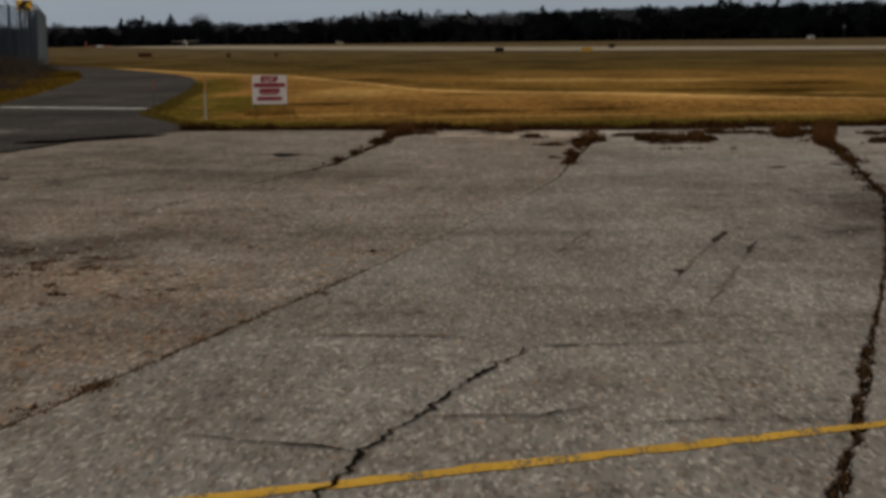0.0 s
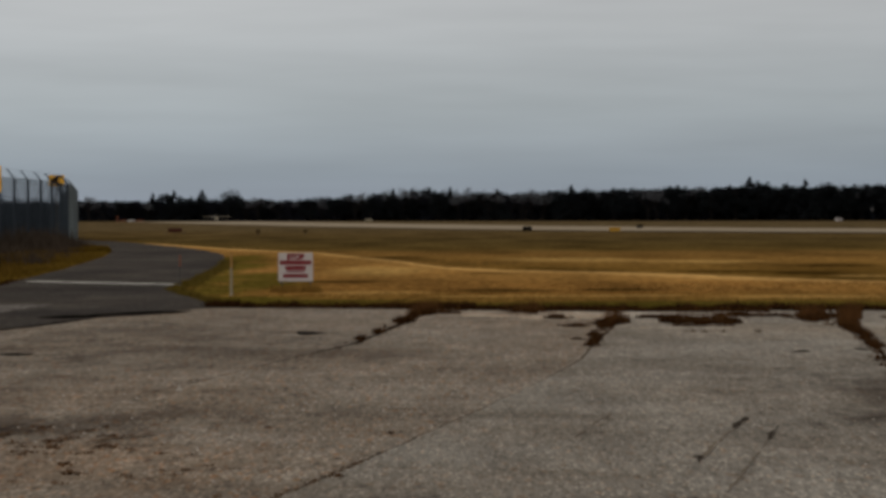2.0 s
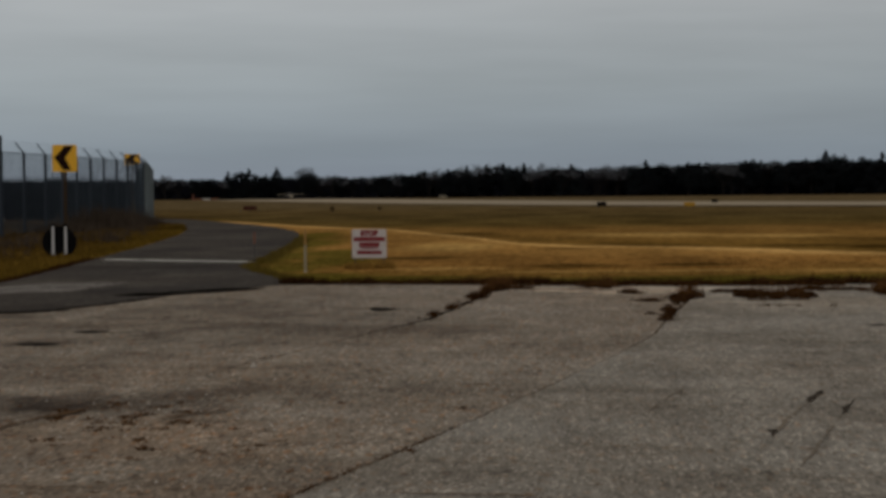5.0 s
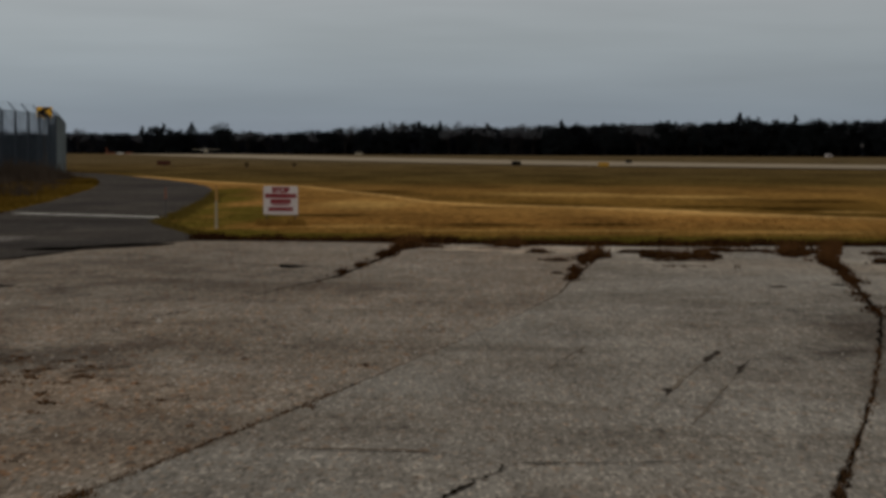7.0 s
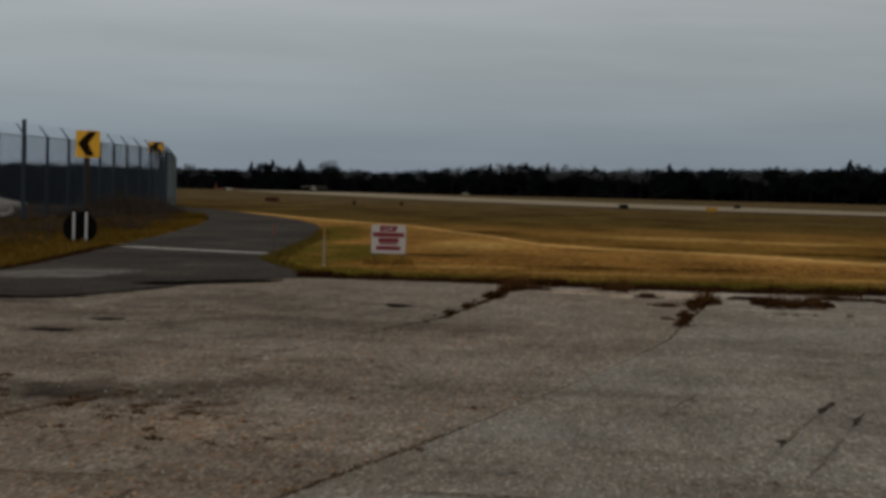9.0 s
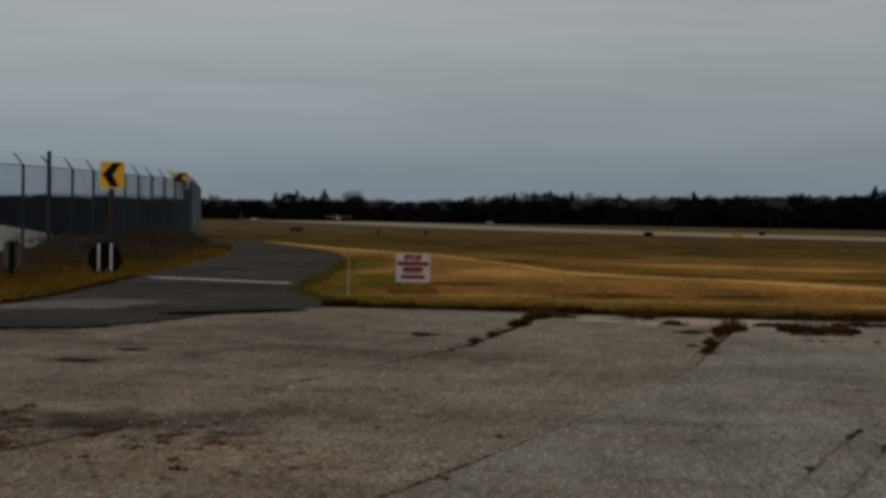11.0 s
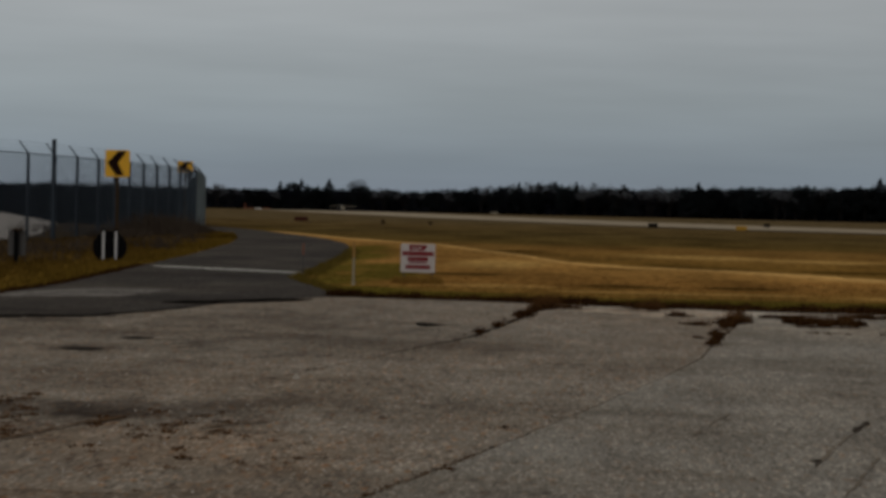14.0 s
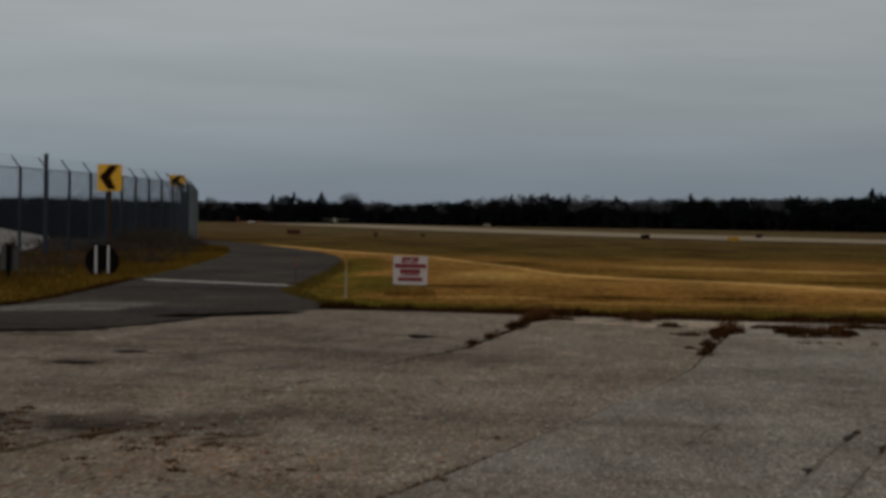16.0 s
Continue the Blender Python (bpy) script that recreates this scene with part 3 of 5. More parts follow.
def ragged(pts, step=0.12, amp=0.05, seed=0.0):
    """A polyline cut into short steps that wander a little."""
    out = []
    for a, b in zip(pts, pts[1:]):
        n = max(1, int(math.dist(a, b) / step))
        d = Vector((b[0] - a[0], b[1] - a[1])).normalized()
        for i in range(n):
            k = i / n
            x, y = a[0] + k * (b[0] - a[0]), a[1] + k * (b[1] - a[1])
            w = amp * (0.7 * noise.noise((x * 2.3, y * 2.3, seed)) + 0.8 * noise.noise((x * 11, y * 11, seed + 5)))
            out.append((x - d.y * w, y + d.x * w))
    return out + [pts[-1]]


def ribbon(name, pts, width, z, mat, label, category, vary=0.6, seed=0.0, step=0.1, amp=0.05, taper=True, thick=0.003):
    """A thin strip along a wandering line: a crack, a joint or a line of paint."""
    line = ragged(pts, step, amp, seed)
    bm = bmesh.new()
    rows = []
    n = len(line)
    for i, (x, y) in enumerate(line):
        a, b = line[max(0, i - 1)], line[min(n - 1, i + 1)]
        d = Vector((b[0] - a[0], b[1] - a[1])).normalized()
        w = width * (1 + vary * 1.6 * noise.noise((x * 3, y * 3, seed + 9)) + vary * noise.noise((x * 11, y * 11, seed + 3)))
        if taper:
            w *= 0.25 + 0.75 * min(1.0, 6 * min(i, n - 1 - i) / n)
        w = max(w, width * 0.15) / 2
        rows.append([bm.verts.new((x - d.y * w, y + d.x * w, z)), bm.verts.new((x + d.y * w, y - d.x * w, z))])
    for a, b in zip(rows, rows[1:]):
        bm.faces.new((a[0], a[1], b[1], b[0]))
    me = bpy.data.meshes.new(name)
    bm.to_mesh(me)
    bm.free()
    me.materials.append(mat)
    return tagged(new(name, me), label, category, kind="structure")


def tufts(name, spots, mat, label, category, height=(0.05, 0.12), blades=6, lean=0.5, width=0.012, base=None):
    """Clumps of grass blades: each spot is x, y and a size factor."""
    rnd = random.Random(len(spots) * 7 + len(name))
    verts, faces = [], []
    for x, y, s in spots:
        z0 = max(ground_z(x, y), -0.02) if base is None else base
        for _ in range(blades):
            a, h = rnd.uniform(0, 6.283), rnd.uniform(*height) * s
            ox, oy = rnd.gauss(0, 0.035) * s, rnd.gauss(0, 0.035) * s
            tx, ty = math.cos(a) * h * lean * rnd.random(), math.sin(a) * h * lean * rnd.random()
            wx, wy = width * s * math.cos(a + 1.57), width * s * math.sin(a + 1.57)
            i = len(verts)
            verts += [(x + ox - wx, y + oy - wy, z0 - 0.01), (x + ox + wx, y + oy + wy, z0 - 0.01), (x + ox + tx, y + oy + ty, z0 + h)]
            faces.append((i, i + 1, i + 2))
    return tagged(new(name, mesh_of(name, verts, faces, mat)), label, category, kind="stuff")


# ---- ground, apron, road, runway ----
build_ground()
edge = ragged(APRON_EDGE, 0.25, 0.12, 2.0)
# joints between the lanes of asphalt: points of the line, and the gap's width at them
JOINTS = [
    [(-16.0, -40.0, 0.03), (-6.0, 5.0, 0.03), (-3.4, 14.5, 0.012), (-2.4, 19.2, 0.014), (-1.9, 21.6, 0.045), (-1.41, 23.77, 0.095), (-1.16, 26.3, 0.09), (-0.87, 29.59, 0.11), (-0.62, 33.5, 0.08)],
    [(-13.0, -40.0, 0.03), (-2.6, 4.6, 0.024), (-1.87, 7.64, 0.023), (-1.25, 10.23, 0.023), (-0.69, 12.5, 0.019), (0.21, 16.47, 0.012), (0.62, 18.4, 0.009), (1.14, 20.97, 0.02), (1.48, 23.78, 0.04), (2.15, 28.91, 0.06), (2.4, 33.5, 0.06)],
    [(-9.4, -40.0, 0.04), (0.9, 5.0, 0.07), (1.18, 6.26, 0.068), (1.49, 7.38, 0.064), (1.94, 9.28, 0.058), (2.18, 10.2, 0.035), (2.73, 12.41, 0.03), (3.45, 15.6, 0.045), (4.1, 18.61, 0.05), (4.68, 22.67, 0.05), (5.35, 27.4, 0.07), (5.9, 33.5, 0.08)],
]


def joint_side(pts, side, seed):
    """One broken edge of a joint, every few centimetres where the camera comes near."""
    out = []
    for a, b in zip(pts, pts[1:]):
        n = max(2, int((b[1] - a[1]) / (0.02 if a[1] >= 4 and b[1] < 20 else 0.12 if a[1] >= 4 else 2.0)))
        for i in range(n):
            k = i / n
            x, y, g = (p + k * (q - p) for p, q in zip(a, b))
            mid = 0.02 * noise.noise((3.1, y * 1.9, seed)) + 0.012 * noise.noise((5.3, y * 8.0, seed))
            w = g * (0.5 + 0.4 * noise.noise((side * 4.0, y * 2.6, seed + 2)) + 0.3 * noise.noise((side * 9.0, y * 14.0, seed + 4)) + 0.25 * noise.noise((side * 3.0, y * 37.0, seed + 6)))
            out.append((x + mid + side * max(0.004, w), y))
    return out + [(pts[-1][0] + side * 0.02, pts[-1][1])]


def lanes():
    lines = [[(-60.0, -40.0), (-60.0, 20.0)]]
    for i, jt in enumerate(JOINTS):
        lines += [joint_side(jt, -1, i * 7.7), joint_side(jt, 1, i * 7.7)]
    lines.append([(60.0, -40.0), (60.0, 33.0)])
    for k in range(0, len(lines), 2):
        left, right = lines[k], lines[k + 1]
        left = [p for p in left if p[1] < lerp_line(APRON_EDGE, p[0], 0) - 0.05]
        right = [p for p in right if p[1] < lerp_line(APRON_EDGE, p[0], 0) - 0.05]
        top = [p for p in edge if left[-1][0] < p[0] < right[-1][0]]
        slab("apron", left + top + right[::-1], 0.0, 0.12, M_APRON_OLD if k < 4 else M_APRON, "cracked old grey asphalt lane of the apron with rusty stains", "apron")
    for jt in JOINTS:
        ribbon("joint_dirt", [(x, y) for x, y, _ in jt], 0.3, -0.016, M_CRACK_DIRT if jt is JOINTS[1] else M_CRACK, "dark dirt at the bottom of a lane joint", "dirt", vary=0.1, taper=False, amp=0.02, step=0.3)


lanes()
road_outline = ragged(ROAD_RIGHT, 0.6, 0.1, 3.0)[::-1] + [(-4.8, 31.9), (-5.55, 30.3), (-5.9, 27.9), (-6.6, 25.8), (-7.8, 25.2), (-10.5, 24.4), (-14.0, 23.6), (-14.5, 28.2), (-10.5, 30.2)] + ragged(ROAD_LEFT[1:], 0.6, 0.1, 6.0)
slab("road", road_outline, 0.006, 0.1, M_ROAD, "dark asphalt service road bending behind the fence", "road")
slab("pale_patch", ragged([(-12.5, 28.9), (-8.9, 30.2), (-7.5, 30.9), (-7.2, 33.9), (-8.6, 33.6), (-9.35, 31.6), (-12.5, 29.6)], 0.3, 0.12), 0.011, 0.05, M_PALE, "pale worn concrete patch in the dark road", "pavement")
ribbon("stop_line", [(-10.2, 45.5), (-6.5, 43.4)], 0.38, 0.012, M_WHITE_LINE, "worn white stop line across the service road", "road marking", vary=0.15, amp=0.02, taper=False)
ribbon("yellow_line", [(-3.0, 5.42), (-0.87, 6.4), (0.56, 7.05), (1.6, 7.52), (4.5, 8.9)], 0.112, 0.004, M_YELLOW, "worn yellow painted guide line on the apron", "painted line", vary=0.2, amp=0.024, step=0.02, taper=False)


def runway():
    """A pale strip laid on the falling field."""
    near = [(60, 132), (33, 168), (12, 196), (-5, 240), (-30, 330), (-75, 520), (-150, 860)]
    far = [(92, 150), (60, 206), (35, 255), (12, 330), (-10, 440), (-46, 640), (-104, 940)]
    verts, faces = [], []
    for (a, b) in zip(near, far):
        for k in (0, 0.5, 1):
            x, y = a[0] + k * (b[0] - a[0]), a[1] + k * (b[1] - a[1])
            verts.append((x, y, -0.0026 * max(0, y - 120) + 0.06))
    for i in range(len(near) - 1):
        for k in range(2):
            p = i * 3 + k
            faces.append((p, p + 1, p + 4, p + 3))
    tagged(new("runway", mesh_of("runway", verts, faces, M_RUNWAY)), "pale concrete runway crossing the far field", "runway", kind="structure")


runway()

# ---- cracks, joints, stains on the apron ----
CRACKS = [
    ("crack", [(-0.75, 5.4), (-0.53, 6.36), (-0.45, 6.74), (-0.41, 7.13), (-0.29, 7.49), (-0.2, 7.83), (-0.06, 8.34), (0.13, 8.95), (0.33, 9.54)], 0.046, M_CRACK, "ragged black crack across the asphalt"),
    ("crack", [(0.33, 9.54), (0.68, 9.6), (1.22, 9.6)], 0.05, M_CRACK, "thin dark crack across the asphalt"),
    ("crack", [(-0.41, 7.13), (-0.76, 7.3), (-1.15, 7.45)], 0.05, M_CRACK, "thin dark crack across the asphalt"),
    ("crack", [(-0.15, 7.77), (0.28, 7.8), (0.55, 7.94)], 0.032, M_CRACK, "thin dark crack across the asphalt"),
    ("crack", [(0.61, 7.55), (0.97, 7.62), (1.51, 7.59)], 0.026, M_CRACK, "thin dark crack across the asphalt"),
    ("crack", [(-0.96, 10.05), (-0.34, 9.94), (0.12, 9.85)], 0.055, M_RUST, "thin brown crack across the asphalt"),
    ("crack", [(-2.8, 11.7), (-2.6, 11.8), (-2.3, 11.8)], 0.07, M_RUST, "rusty dirt-filled crack across the asphalt"),
    ("crack", [(-1.95, 11.9), (-1.4, 12.0), (-0.95, 11.95)], 0.04, M_CRACK_DIRT, "rusty dirt-filled crack across the asphalt"),
    ("crack", [(-3.25, 10.2), (-2.9, 10.25), (-2.6, 10.2), (-2.1, 10.3)], 0.035, M_RUST, "rusty dirt-filled crack across the asphalt"),
    ("crack", [(-3.85, 12.1), (-3.7, 12.5), (-3.6, 12.9), (-3.5, 13.4), (-3.4, 13.7), (-3.3, 14.0), (-3.2, 14.4)], 0.075, M_RUST, "rusty dirt-filled crack across the asphalt"),
    ("crack", [(-3.46, 13.4), (-3.4, 13.65), (-3.33, 13.85)], 0.15, M_RUST, "broad rusty break in a crack of the asphalt"),
    ("crack", [(-2.65, 13.3), (-2.5, 13.7), (-2.2, 13.9)], 0.07, M_RUST, "rusty dirt-filled crack across the asphalt"),
    ("crack", [(-1.92, 12.3), (-1.86, 12.55), (-1.78, 12.8)], 0.05, M_SEAM, "faint dark crack across the asphalt"),
    ("crack", [(-2.72, 17.8), (-2.62, 18.2), (-2.5, 18.7)], 0.06, M_SEAM, "faint dark crack across the asphalt"),
    ("crack", [(-0.6, 30.7), (0.2, 30.4), (0.95, 30.4)], 0.3, M_CRACK_DIRT, "dirt-filled crack across the asphalt near the grass"),
    ("crack", [(-0.45, 29.4), (0.1, 29.5), (0.7, 29.3)], 0.22, M_CRACK_DIRT, "dirt-filled crack across the asphalt near the grass"),
    ("crack", [(-0.3, 16.75), (-0.05, 16.45), (0.2, 16.35)], 0.06, M_SEAM, "faint dark crack across the asphalt"),
]
for i, (nm, pts, w, mat, lab) in enumerate(CRACKS):
    ribbon(nm, pts, w * 0.45, 0.008 + 0.0004 * i, mat, lab, "crack", vary=0.6 if i else 0.5, seed=i * 3.1, step=0.02, amp=0.05)
for i, (pts, w) in enumerate([([(1.4, 12.4), (2.09, 15.15)], 0.02), ([(1.41, 11.0), (2.23, 14.45)], 0.018), ([(0.7, 13.7), (1.07, 15.4)], 0.018), ([(1.9, 14.3), (2.09, 15.15)], 0.04), ([(2.03, 13.6), (2.24, 14.5)], 0.085), ([(1.4, 12.35), (1.46, 12.7)], 0.035)]):
    ribbon("skid_mark", pts, w, 0.005 + 0.0003 * i, M_RUBBER if i < 3 else M_STAIN, "short dark rubber skid mark on asphalt", "skid mark", vary=1.3, seed=40 + i * 2.7, step=0.08, amp=0.03)

for i, (pts, w) in enumerate([([(-5.34, 19.93), (-5.05, 20.2)], 0.48), ([(-5.25, 21.8), (-4.88, 21.9)], 0.3), ([(-2.28, 25.7), (-1.9, 25.75)], 0.4), ([(4.4, 22.65), (4.55, 22.7)], 0.2), ([(3.62, 22.3), (3.82, 22.36)], 0.28), ([(4.3, 17.4), (4.75, 17.5), (5.2, 17.4)], 0.05)]):
    ribbon("tar_patch", pts, w, 0.006 + 0.0003 * i, M_SEAM, "small dark tar patch on the asphalt", "tar patch", vary=0.9, seed=70 + i, step=0.03, amp=0.03)
for i, (pts, w) in enumerate([([(-12.0, 24.1), (-9.4, 24.6), (-7.8, 25.1), (-6.3, 25.9)], 0.6), ([(-6.4, 29.3), (-5.5, 30.4), (-4.9, 31.3), (-4.5, 31.6)], 0.7), ([(-6.7, 25.7), (-6.0, 27.6), (-5.7, 29.4)], 0.14)]):
    ribbon("patch_seam", pts, w, 0.0095 + 0.0003 * i, M_SEAM, "black ragged tar seam where road meets apron", "seam", vary=0.35, seed=80 + i, step=0.05, amp=0.1)


# ---- grass and weeds along the apron ----
rng0 = random.Random(5)


def off_pavement(x, y):
    return y > lerp_line(APRON_EDGE, x, 0) and not (lerp_line(ROAD_LEFT, y) - 0.05 < x < lerp_line(ROAD_RIGHT, y) + 0.05 and y > 30)


def scatter(n, x0, x1, y0, y1, keep):
    out = []
    for _ in range(n):
        y = y0 + (y1 - y0) * rng0.random() ** 1.6
        x = rng0.uniform(x0, x1) * (0.45 + 0.55 * y / y1) if y1 > 60 else rng0.uniform(x0, x1)
        if off_pavement(x, y) and keep(x, y):
            out.append((x, y, rng0.uniform(0.7, 1.3)))
    return out


fringe = []
for i in range(len(edge) - 1):
    (x, y), (x2, y2) = edge[i], edge[i + 1]
    if -9 < x < 11 and not -9.3 < x < -4.4:
        for _ in range(40):
            k = rng0.random()
            fringe.append((x + k * (x2 - x), y + k * (y2 - y) + abs(rng0.gauss(0, 0.4)) - 0.12, rng0.uniform(0.6, 1.3) * (1 + 0.8 * noise.noise((x * 1.3, 4.0, 6.0)))))
tufts("edge_stems", [p for p in fringe if noise.noise((p[0] * 0.9, p[1], 3.0)) > 0.0][::2], M_STEM, "rust-brown dry stems in the grass fringe", "grass", height=(0.05, 0.14), blades=5, lean=0.8, width=0.008)
tufts("edge_grass", fringe, M_WEED, "ragged dark brown grass fringe along the apron edge", "grass", height=(0.04, 0.12), blades=11, lean=0.9)
tufts("near_grass", scatter(16000, -10, 11, 32, 46, lambda x, y: True), M_FIELD, "short olive and straw grass behind the apron", "grass", height=(0.008, 0.03), blades=4, lean=1.0)
rim = []
for _ in range(900):
    y = 29.5 + 17 * rng0.random() ** 1.5
    rim.append((lerp_line(ROAD_LEFT, y) - abs(rng0.gauss(0, 0.16)) + 0.05, y, rng0.uniform(0.6, 1.2)))
tufts("verge_rim", rim, M_WEED, "dark dead grass hanging over the verge rim", "grass", height=(0.03, 0.08), blades=9, lean=1.0)
hang = []
for _ in range(1500):
    y = 33.2 + 34 * rng0.random() ** 1.4
    hang.append((lerp_line(ROAD_RIGHT, y) + abs(rng0.gauss(0, 0.2)) - 0.08, y, rng0.uniform(0.6, 1.4)))
tufts("road_rim_grass", hang, M_OLIVE, "olive grass hanging over the edge of the road", "grass", height=(0.02, 0.07), blades=7, lean=1.2)
tufts("sign_grass", [(-3.55 + rng0.uniform(-0.5, 0.5), 39.9 + rng0.gauss(0, 0.2), rng0.uniform(0.6, 1.2)) for _ in range(130)], M_STRAW, "uncut straw grass round the foot of the warning board", "grass", height=(0.06, 0.2), blades=6, lean=0.5, width=0.01)
# weed mats: from x, y to x, y, width, number of clumps
WEED_PATCHES = [(-1.45, 23.8, -0.95, 28.8, 0.05, 90), (-1.05, 28.2, -0.66, 32.2, 0.2, 190), (-0.7, 30.6, -0.2, 31.6, 0.4, 80), (0.68, 31.25, 1.09, 31.1, 0.3, 110), (1.16, 29.5, 1.41, 29.5, 0.2, 45),
                (1.2, 27.4, 1.57, 27.3, 0.08, 30), (1.88, 28.0, 2.21, 28.5, 0.3, 90), (1.5, 24.6, 1.9, 28.0, 0.06, 150), (1.22, 24.6, 1.48, 24.6, 0.14, 45), (1.44, 23.2, 1.56, 25.4, 0.05, 45),
                (2.83, 28.05, 3.79, 28.15, 0.6, 520), (2.5, 29.8, 3.05, 29.6, 0.22, 70), (3.7, 29.6, 4.0, 30.1, 0.2, 50), (4.0, 30.15, 4.85, 29.8, 0.22, 120), (2.3, 31.6, 4.8, 31.5, 0.15, 90),
                (4.9, 29.2, 5.5, 30.6, 0.9, 230), (5.12, 27.1, 6.1, 31.8, 0.35, 230), (4.68, 22.6, 5.2, 27.2, 0.07, 220), (5.5, 27.1, 6.3, 27.2, 0.14, 90), (6.2, 29.4, 8.0, 29.2, 0.3, 130), (2.7, 26.1, 3.8, 25.9, 0.04, 14), (4.0, 18.2, 4.6, 22.4, 0.05, 40)]
spots = []
for x, y, x2, y2, w, n in WEED_PATCHES:
    for _ in range(int(n * 2.4)):
        k = rng0.random()
        px, py = x + k * (x2 - x) + rng0.gauss(0, 0.045), y + k * (y2 - y) + rng0.uniform(-w, w) + rng0.gauss(0, 0.06)
        thick = noise.noise((px * 5.0, py * 1.6, 8.0))
        if thick > -0.16:
            spots.append((px, py, (rng0.uniform(0.45, 0.9) + 1.3 * thick) * (0.72 if py < 27 and px < 4 else 1.0)))
tufts("weed_stems", [(x, y, w) for x, y, w in spots[::3] if w > 0.5], M_STEM, "rust-brown dry stems among the dead weeds", "weeds", height=(0.04, 0.11), blades=5, lean=1.0, width=0.006, base=0.002)
tufts("joint_weeds", spots, M_WEED, "dead brown weeds growing in the apron joints", "weeds", height=(0.008, 0.07), blades=9, lean=1.3, width=0.01, base=0.002)
tall = []
for x, y, x2, y2, n in ((-0.85, 30.6, -0.6, 32.6, 60), (5.15, 27.2, 6.2, 32.2, 110), (4.9, 29.4, 5.5, 31.0, 40), (3.0, 28.4, 3.7, 28.5, 50), (0.7, 31.6, 1.05, 31.5, 30), (1.95, 28.4, 2.2, 28.8, 25)):
    for _ in range(n):
        k = rng0.random()
        tall.append((x + k * (x2 - x) + rng0.gauss(0, 0.07), y + k * (y2 - y) + rng0.gauss(0, 0.15), rng0.uniform(0.5, 1.3)))
tufts("tall_weeds", tall, M_STEM, "taller rust-brown weed stems where joints meet the grass", "weeds", height=(0.08, 0.22), blades=9, lean=0.5, width=0.007, base=0.0)
debris = [(-1.64 + k * 0.022 + rng0.gauss(0, 0.02), 8.58 + k * 0.09 + rng0.gauss(0, 0.05), rng0.uniform(0.5, 1.0)) for k in (-1, 0, 0.6) for _ in range(16)]
for jt, n in ((JOINTS[1], 420), (JOINTS[2], 420)):
    near = [p for p in jt if 5.0 < p[1] < 15.8]
    for _ in range(n):
        y = rng0.uniform(near[0][1], near[-1][1])
        debris.append((lerp_line([(p[0], p[1]) for p in near], y) + rng0.gauss(0, 0.016), y, rng0.uniform(0.15, 0.6)))
litter = []
for cx, cy, sx, sy, n in ((-4.4, 15.1, 0.06, 0.1, 40), (-4.1, 14.0, 0.09, 0.16, 90), (-4.5, 14.6, 0.1, 0.12, 50), (-4.0, 13.3, 0.07, 0.12, 40), (-3.9, 12.8, 0.06, 0.1, 30), (-2.9, 13.0, 0.09, 0.12, 60), (-2.8, 13.75, 0.06, 0.15, 40),
                          (-2.5, 13.1, 0.05, 0.08, 30), (-2.75, 13.3, 0.2, 0.3, 50), (-3.35, 13.7, 0.2, 0.25, 40), (-2.0, 14.2, 0.8, 0.6, 40), (-2.8, 12.0, 0.7, 0.6, 60), (-1.6, 12.2, 0.6, 0.6, 30), (-2.6, 10.4, 0.7, 0.9, 50), (-1.85, 11.85, 0.04, 0.06, 20)):
    for _ in range(int(n * 0.26)):
        lx, ly, s = rng0.gauss(cx, sx), rng0.gauss(cy, sy * 1.8), 0.25 + 0.9 * rng0.random() ** 2
        for _ in range(3):
            litter.append((lx + rng0.gauss(0, 0.02) * s, ly + rng0.gauss(0, 0.03) * s, s))
stones, stone_faces = [], []
for _ in range(480):
    y = 6.0 + 13.0 * rng0.random() ** 1.2
    x = rng0.uniform(-0.31, -0.02) * y if rng0.random() < 0.75 else rng0.uniform(-0.1, 0.26) * y
    r = rng0.uniform(0.003, 0.008) * (1 + y / 14)
    i = len(stones)
    for a in (0, 1.57, 3.14, 4.71):
        stones.append((x + r * math.cos(a + x) * rng0.uniform(0.7, 1.2), y + r * math.sin(a + x) * rng0.uniform(0.7, 1.2), 0.0))
    stones.append((x + rng0.uniform(-0.3, 0.3) * r, y, r * rng0.uniform(0.8, 1.3)))
    stone_faces += [(i + k, i + (k + 1) % 4, i + 4) for k in range(4)]
for _ in range(120):         # crumbs fallen into the wide joint
    y = 5.5 + 9.0 * rng0.random()
    x = lerp_line([(p[0], p[1]) for p in JOINTS[2]], y) + rng0.gauss(0.008, 0.014)
    r, i = rng0.uniform(0.003, 0.007), len(stones)
    stones += [(x - r, y - r, -0.013), (x + r, y - r, -0.013), (x + r, y + r, -0.013), (x - r, y + r, -0.013), (x, y, -0.011 + r)]
    stone_faces += [(i + k, i + (k + 1) % 4, i + 4) for k in range(4)]
i = len(stones)
stones += [(-2.63, 17.38, 0.0), (-2.57, 17.38, 0.0), (-2.57, 17.44, 0.0), (-2.63, 17.44, 0.0), (-2.6, 17.4, 0.045)]
stone_faces += [(i + k, i + (k + 1) % 4, i + 4) for k in range(4)]
tagged(new("loose_gravel", mesh_of("loose_gravel", stones, stone_faces, M_PEBBLE)), "pale loose gravel chips scattered on the apron", "gravel", kind="stuff")
tufts("apron_litter", litter, M_DEBRIS, "scattered crumbs of brown leaves and dirt on the apron", "litter", height=(0.006, 0.02), blades=6, lean=3.0, width=0.018, base=0.003)
tufts("joint_debris", debris, M_DEBRIS, "bits of dead grass and rusty dirt caught in the joints", "debris", height=(0.012, 0.035), blades=3, lean=2.2, width=0.008, base=0.004)


